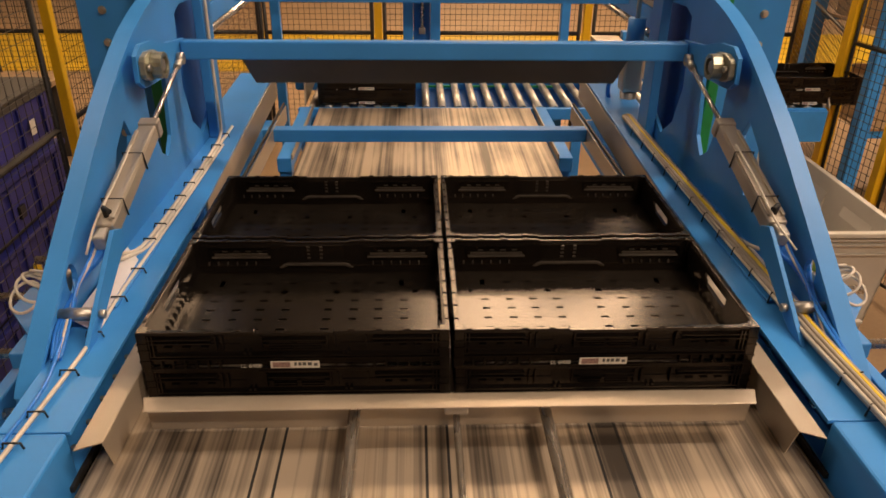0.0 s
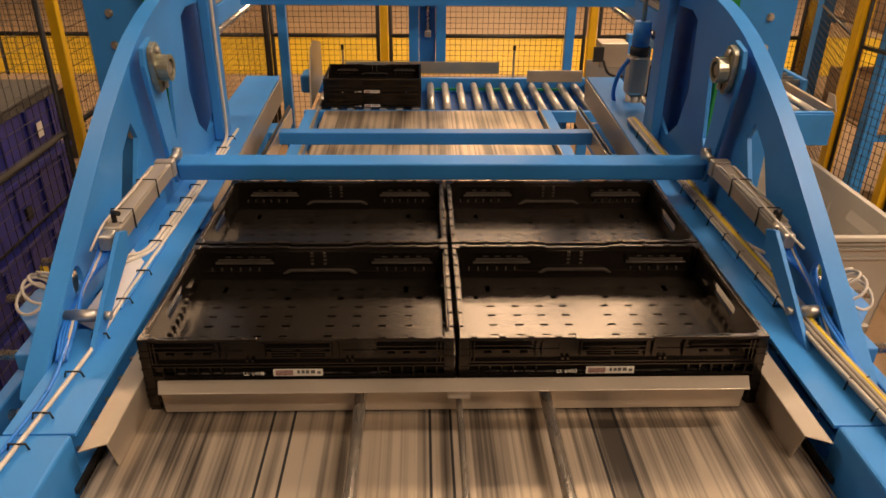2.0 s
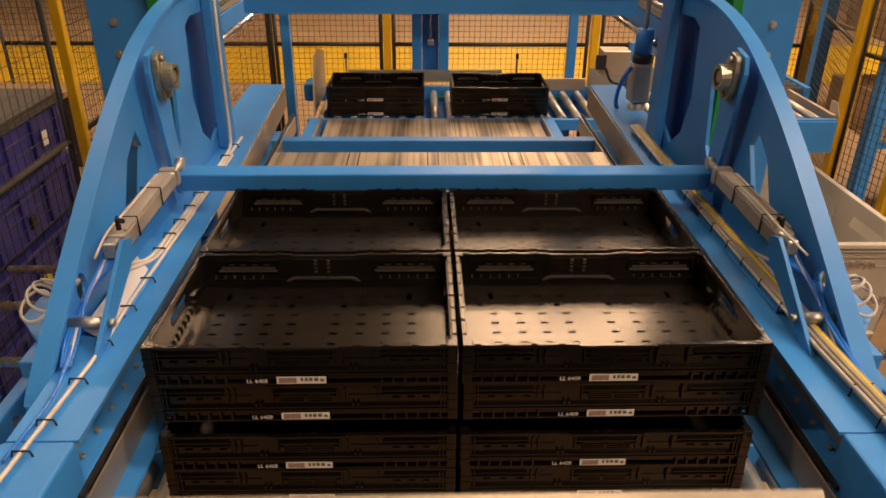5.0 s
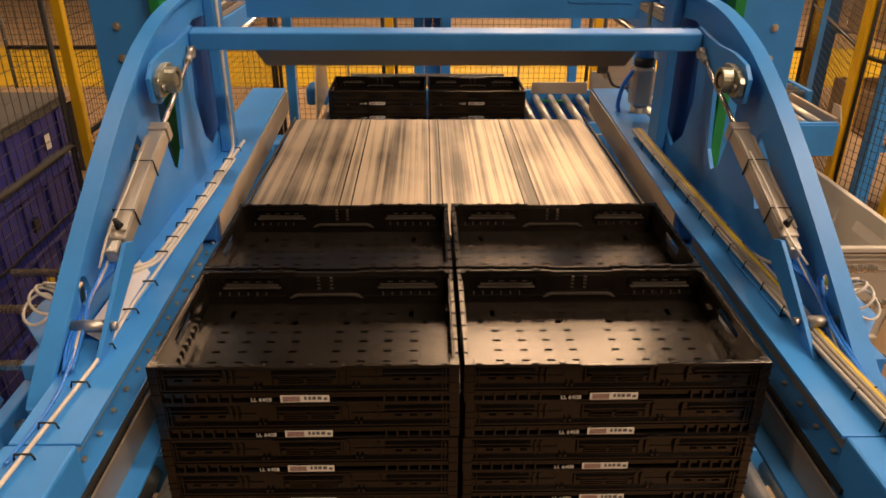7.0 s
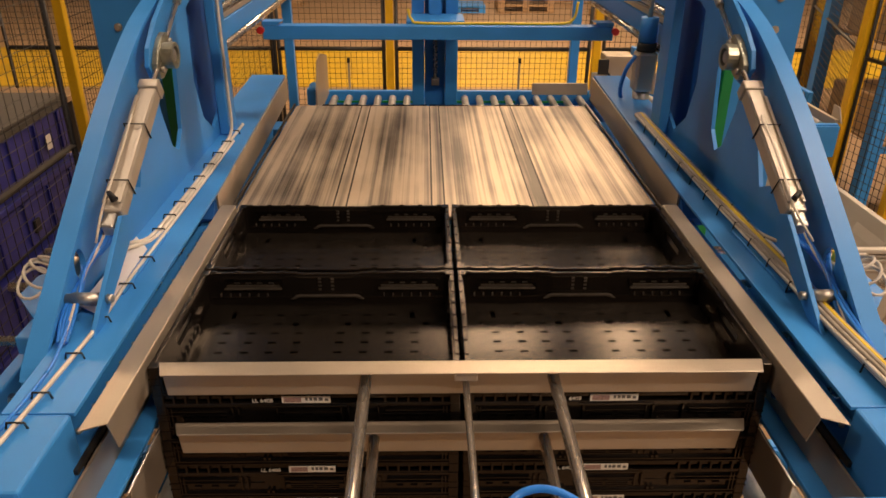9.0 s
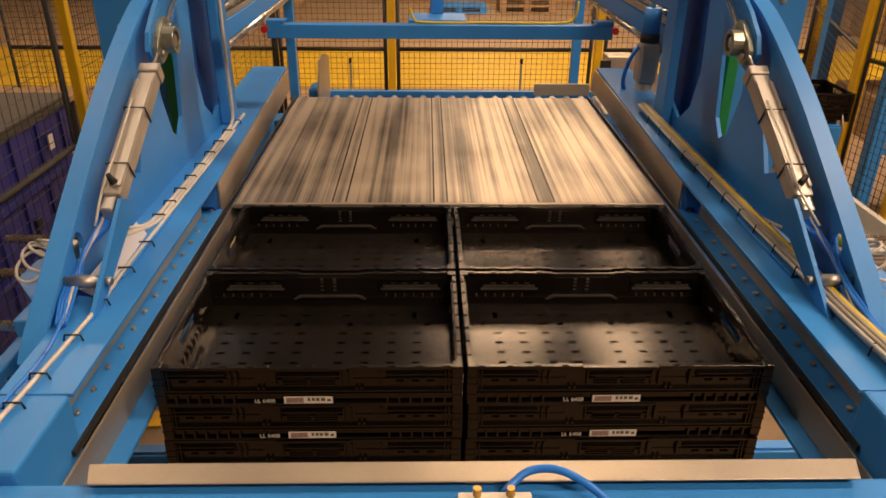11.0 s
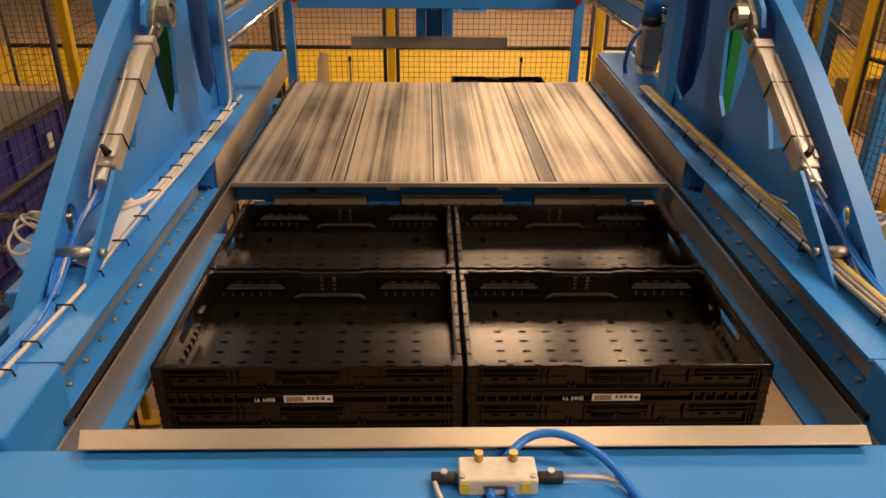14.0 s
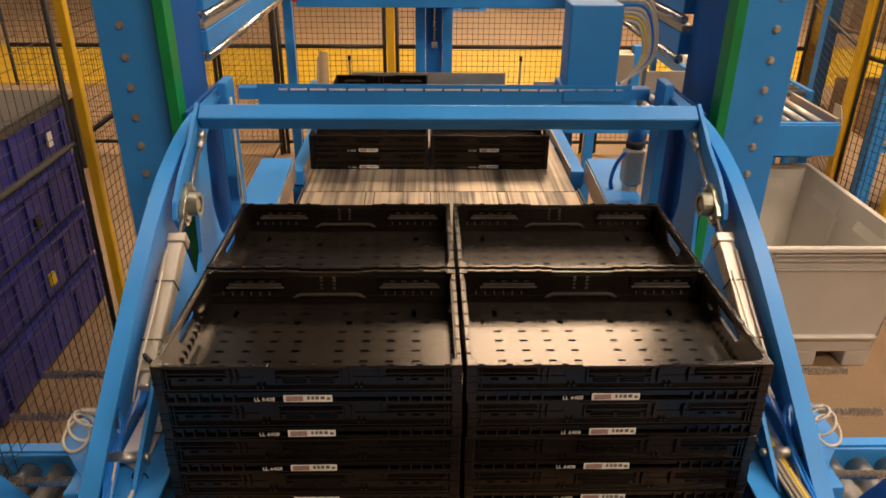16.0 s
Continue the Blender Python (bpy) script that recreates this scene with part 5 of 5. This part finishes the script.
# a blue steel rack and goods beyond the right fence
rk = thing("storage_rack", (4.1, 4.2, FZ), "blue steel storage rack with goods beyond the fence", "storage rack")
for x in (3.3, 4.9):
    for y in (3.7, 4.7):
        part("upright", B((x - 0.05, x + 0.05, y - 0.05, y + 0.05, FZ, 1.2), bev=0.004), BLUE, rk)
for z in (-0.9, -0.2, 0.5):
    for y in (3.7, 4.7):
        part("beam", B((3.352, 4.848, y - 0.03, y + 0.03, z - 0.06, z), bev=0.003), BLUE, rk)
    part("shelf", B((3.3, 4.9, 3.66, 4.74, z + 0.001, z + 0.02)), WOOD, rk)
rr2 = random.Random(3)
for z in (-0.878, -0.178):
    for k in range(3):
        x = 3.55 + 0.5 * k
        o = thing("carton", (x, 4.2, z), "brown cardboard carton on a rack shelf", "carton", "cartons on the rack")
        part("body", B((x - 0.21, x + 0.21, 3.85, 4.5, z, z + rr2.uniform(0.25, 0.45)), bev=0.008), (CARD, GREYP, CARD)[k], o)
# table and boards beyond the left fence
lt = thing("work_table", (-4.2, 4.6, FZ), "brown wooden work table beyond the safety fence", "work table")
part("top", B((-5.2, -3.2, 4.0, 5.2, -0.9, -0.85), bev=0.004), WOOD, lt)
for x in (-5.1, -3.3):
    for y in (4.1, 5.1):
        part("leg", B((x - 0.04, x + 0.04, y - 0.04, y + 0.04, FZ, -0.901)), SLATE, lt)
# ---- what moves ----
CARRIAGE = [(0, 0.0), (7.4, 0.0), (7.7, 0.008), (8.0, 0.028), (8.4, 0.060), (8.55, 0.067), (9.9, 0.067), (10.4, 0.075), (11.3, 0.128), (11.5, 0.142), (11.8, 0.163), (12.0, 0.170),
            (14.0, 0.170), (14.1, 0.166), (14.25, 0.125), (14.5, 0.054), (15.0, -0.084), (15.5, -0.222), (16.0, -0.356)]
CLAMPS = [(0, 0.0), (4.6, 0.0), (5.0, 0.106), (8.45, 0.106), (8.6, 0.045), (8.8, 0.0), (9.6, 0.0), (9.9, 0.106), (12.02, 0.106), (12.2, 0.012), (12.4, 0.0), (13.18, 0.0), (13.38, 0.106), (16, 0.106)]
BAR = [(0, 0.055), (0.12, 0.02), (0.3, 0.0), (4.6, 0.0), (5.1, 0.315), (8.5, 0.315), (8.7, 0.17), (8.88, 0.0), (9.6, 0.0), (10.0, 0.315), (12.0, 0.315), (12.2, 0.17), (12.4, 0.015), (12.5, 0.0), (13.24, 0.0), (13.4, 0.085), (13.6, 0.235), (13.75, 0.315), (16, 0.315)]
PLATE = [(0, -1.20), (2.2, -1.18), (2.3, -1.10), (2.5, -1.06), (2.6, -1.03), (2.8, -0.96), (3.0, -0.86), (3.2, -0.80), (4.3, -0.80), (5.0, -0.5), (5.8, 0.0), (16, 0.0)]
SWING = [(0, -5), (0.25, -16), (0.5, -26), (1.0, -44), (1.5, -63), (1.8, -72), (2.0, -76), (2.3, -79), (4.2, -79), (5.3, -79), (6.0, -45), (6.3, -30), (6.5, -21), (7.0, 9), (7.2, 21), (7.4, 31), (7.6, 35), (16, 35)]
GANTRY = [(0, 3.4), (7.0, 3.4), (7.5, 3.12), (8.0, 2.76), (8.5, 2.45), (9.0, 2.36), (10.6, 2.36), (11.5, 2.55), (12.0, 2.75), (12.5, 3.0), (13.2, 3.36), (13.5, 3.4), (16, 3.4)]
MASTZ = [(0, 0.0), (9.4, 0.0), (10.3, 0.95), (13.4, 0.95), (13.6, 0.62), (13.8, 0.42), (14.0, 0.26), (14.2, 0.10), (14.4, 0.0), (16, 0.0)]
DROP = [(0, 0.020, 0.037), (1.5, 0.020, 0.037), (1.9, 0.004, 0.037), (2.1, 0.0, 0.038), (4.9, 0.0, 0.038), (5.4, 0.0, 0.012), (5.6, 0.0, 0.0), (16, 0.0, 0.0)]
FEEDROWS = [
    [(0, -0.36, 3.10), (4.2, -0.36, 3.10), (7.4, -0.36, 3.10), (8.0, -0.36, 2.98), (8.4, -0.36, 2.75), (9.2, -0.36, 2.38), (15.0, -0.36, 2.33), (15.5, -0.36, 2.29), (16, -0.36, 2.19)],
    [(0, 2.42, 3.10), (0.8, 2.2, 3.10), (2.0, 1.70, 3.10), (3.5, 1.25, 3.10), (4.2, 0.88, 3.10), (5.6, 0.25, 3.10), (7.4, 0.25, 3.10), (8.0, 0.25, 2.98), (8.4, 0.25, 2.75), (9.2, 0.25, 2.38), (15.0, 0.25, 2.33), (15.5, 0.25, 2.29), (16, 0.25, 2.19)],
    [(0, 2.35, 4.2), (9.4, 2.35, 4.2), (10.6, 2.35, 3.10), (11.4, 2.12, 3.10), (13.0, 0.97, 3.10), (14.5, 0.13, 3.10), (15.0, -0.15, 3.10), (15.45, -0.35, 3.10), (15.7, -0.36, 3.10), (16, -0.36, 3.10)],
    [(0, 2.35, 4.85), (13.0, 2.35, 4.85), (14.5, 2.35, 4.35), (16, 2.35, 4.2)],
]


def motions():
    walk(gr, [(t, pose(0, 0, H - 0.05 + z)) for t, z in CARRIAGE])
    for s, k in CL + LOWCL:
        walk(k, [(t, pose(s * d, 0, 0)) for t, d in CLAMPS])
    for b in BARS:
        walk(b, [(t, pose(0, -d, 0)) for t, d in BAR])
    walk(plate, [(t, pose(0, 0.47 + d, -0.125 + 0.05)) for t, d in PLATE])
    walk(sw, [(t, pose(0, PIV[0], PIV[1] + 0.05, a)) for t, a in SWING])
    walk(press, [(t, pose(0, HINGE[0] - PIV[0], HINGE[1] - PIV[1], a)) for t, a in ((0, 0), (1.0, 0), (1.5, 18), (2.0, 40), (2.3, 44), (5.3, 44), (5.7, 22), (6.0, 0), (16, 0))])
    walk(rlc, [(t, pose(0, 0.52 + d * 0.8, -0.15)) for t, d in ((0, -0.106), (4.6, -0.106), (5.0, 0), (8.45, 0), (8.8, -0.106), (9.6, -0.106), (9.9, 0), (12.02, 0), (12.4, -0.106), (13.18, -0.106), (13.38, 0), (16, 0))])
    walk(gp, [(t, pose(0, y, H + 0.16)) for t, y in GANTRY])
    ts = sorted({t for t, _ in GANTRY} | {t for t, _ in MASTZ})
    at = lambda rows, t: float(np.interp(t, [r[0] for r in rows], [r[1] for r in rows]))
    walk(m, [(t, pose(0, at(GANTRY, t) + 0.4, H - 0.42 + at(MASTZ, t))) for t in ts])
    fine = []
    for (t0, a0), (t1, a1) in zip(SWING, SWING[1:]):
        n = max(1, math.ceil(abs(a1 - a0) / 8)) if t1 - t0 < 2 else 1
        fine += [(t0 + (t1 - t0) * i / n, a0 + (a1 - a0) * i / n) for i in range(n)]
    fine.append(SWING[-1])
    for x, cyl, rod in CYL:
        rc_, rr_ = [], []
        for t, a in fine:
            e = (PIV[0] + ROD_R * math.cos(radians(a + ROD_A)), PIV[1] + ROD_R * math.sin(radians(a + ROD_A)))
            ang = math.degrees(math.atan2(e[1] - FOOT[1], e[0] - FOOT[0]))
            rc_.append((t, pose(x, FOOT[0], FOOT[1] + 0.05, ang)))
            rr_.append((t, pose(x, e[0], e[1] + 0.05, ang)))
        walk(cyl, rc_)
        walk(rod, rr_)
    for c, x, y, z, r in STACK:
        walk(c, [(t, pose(x, y + dy, z + dz, 0, 0, r)) for t, dy, dz in DROP])
    for tag, level, c in FEED:
        walk(c, [(t, pose(x, y, H - 0.478 + PITCH * level)) for t, x, y in FEEDROWS[tag]])


motions()
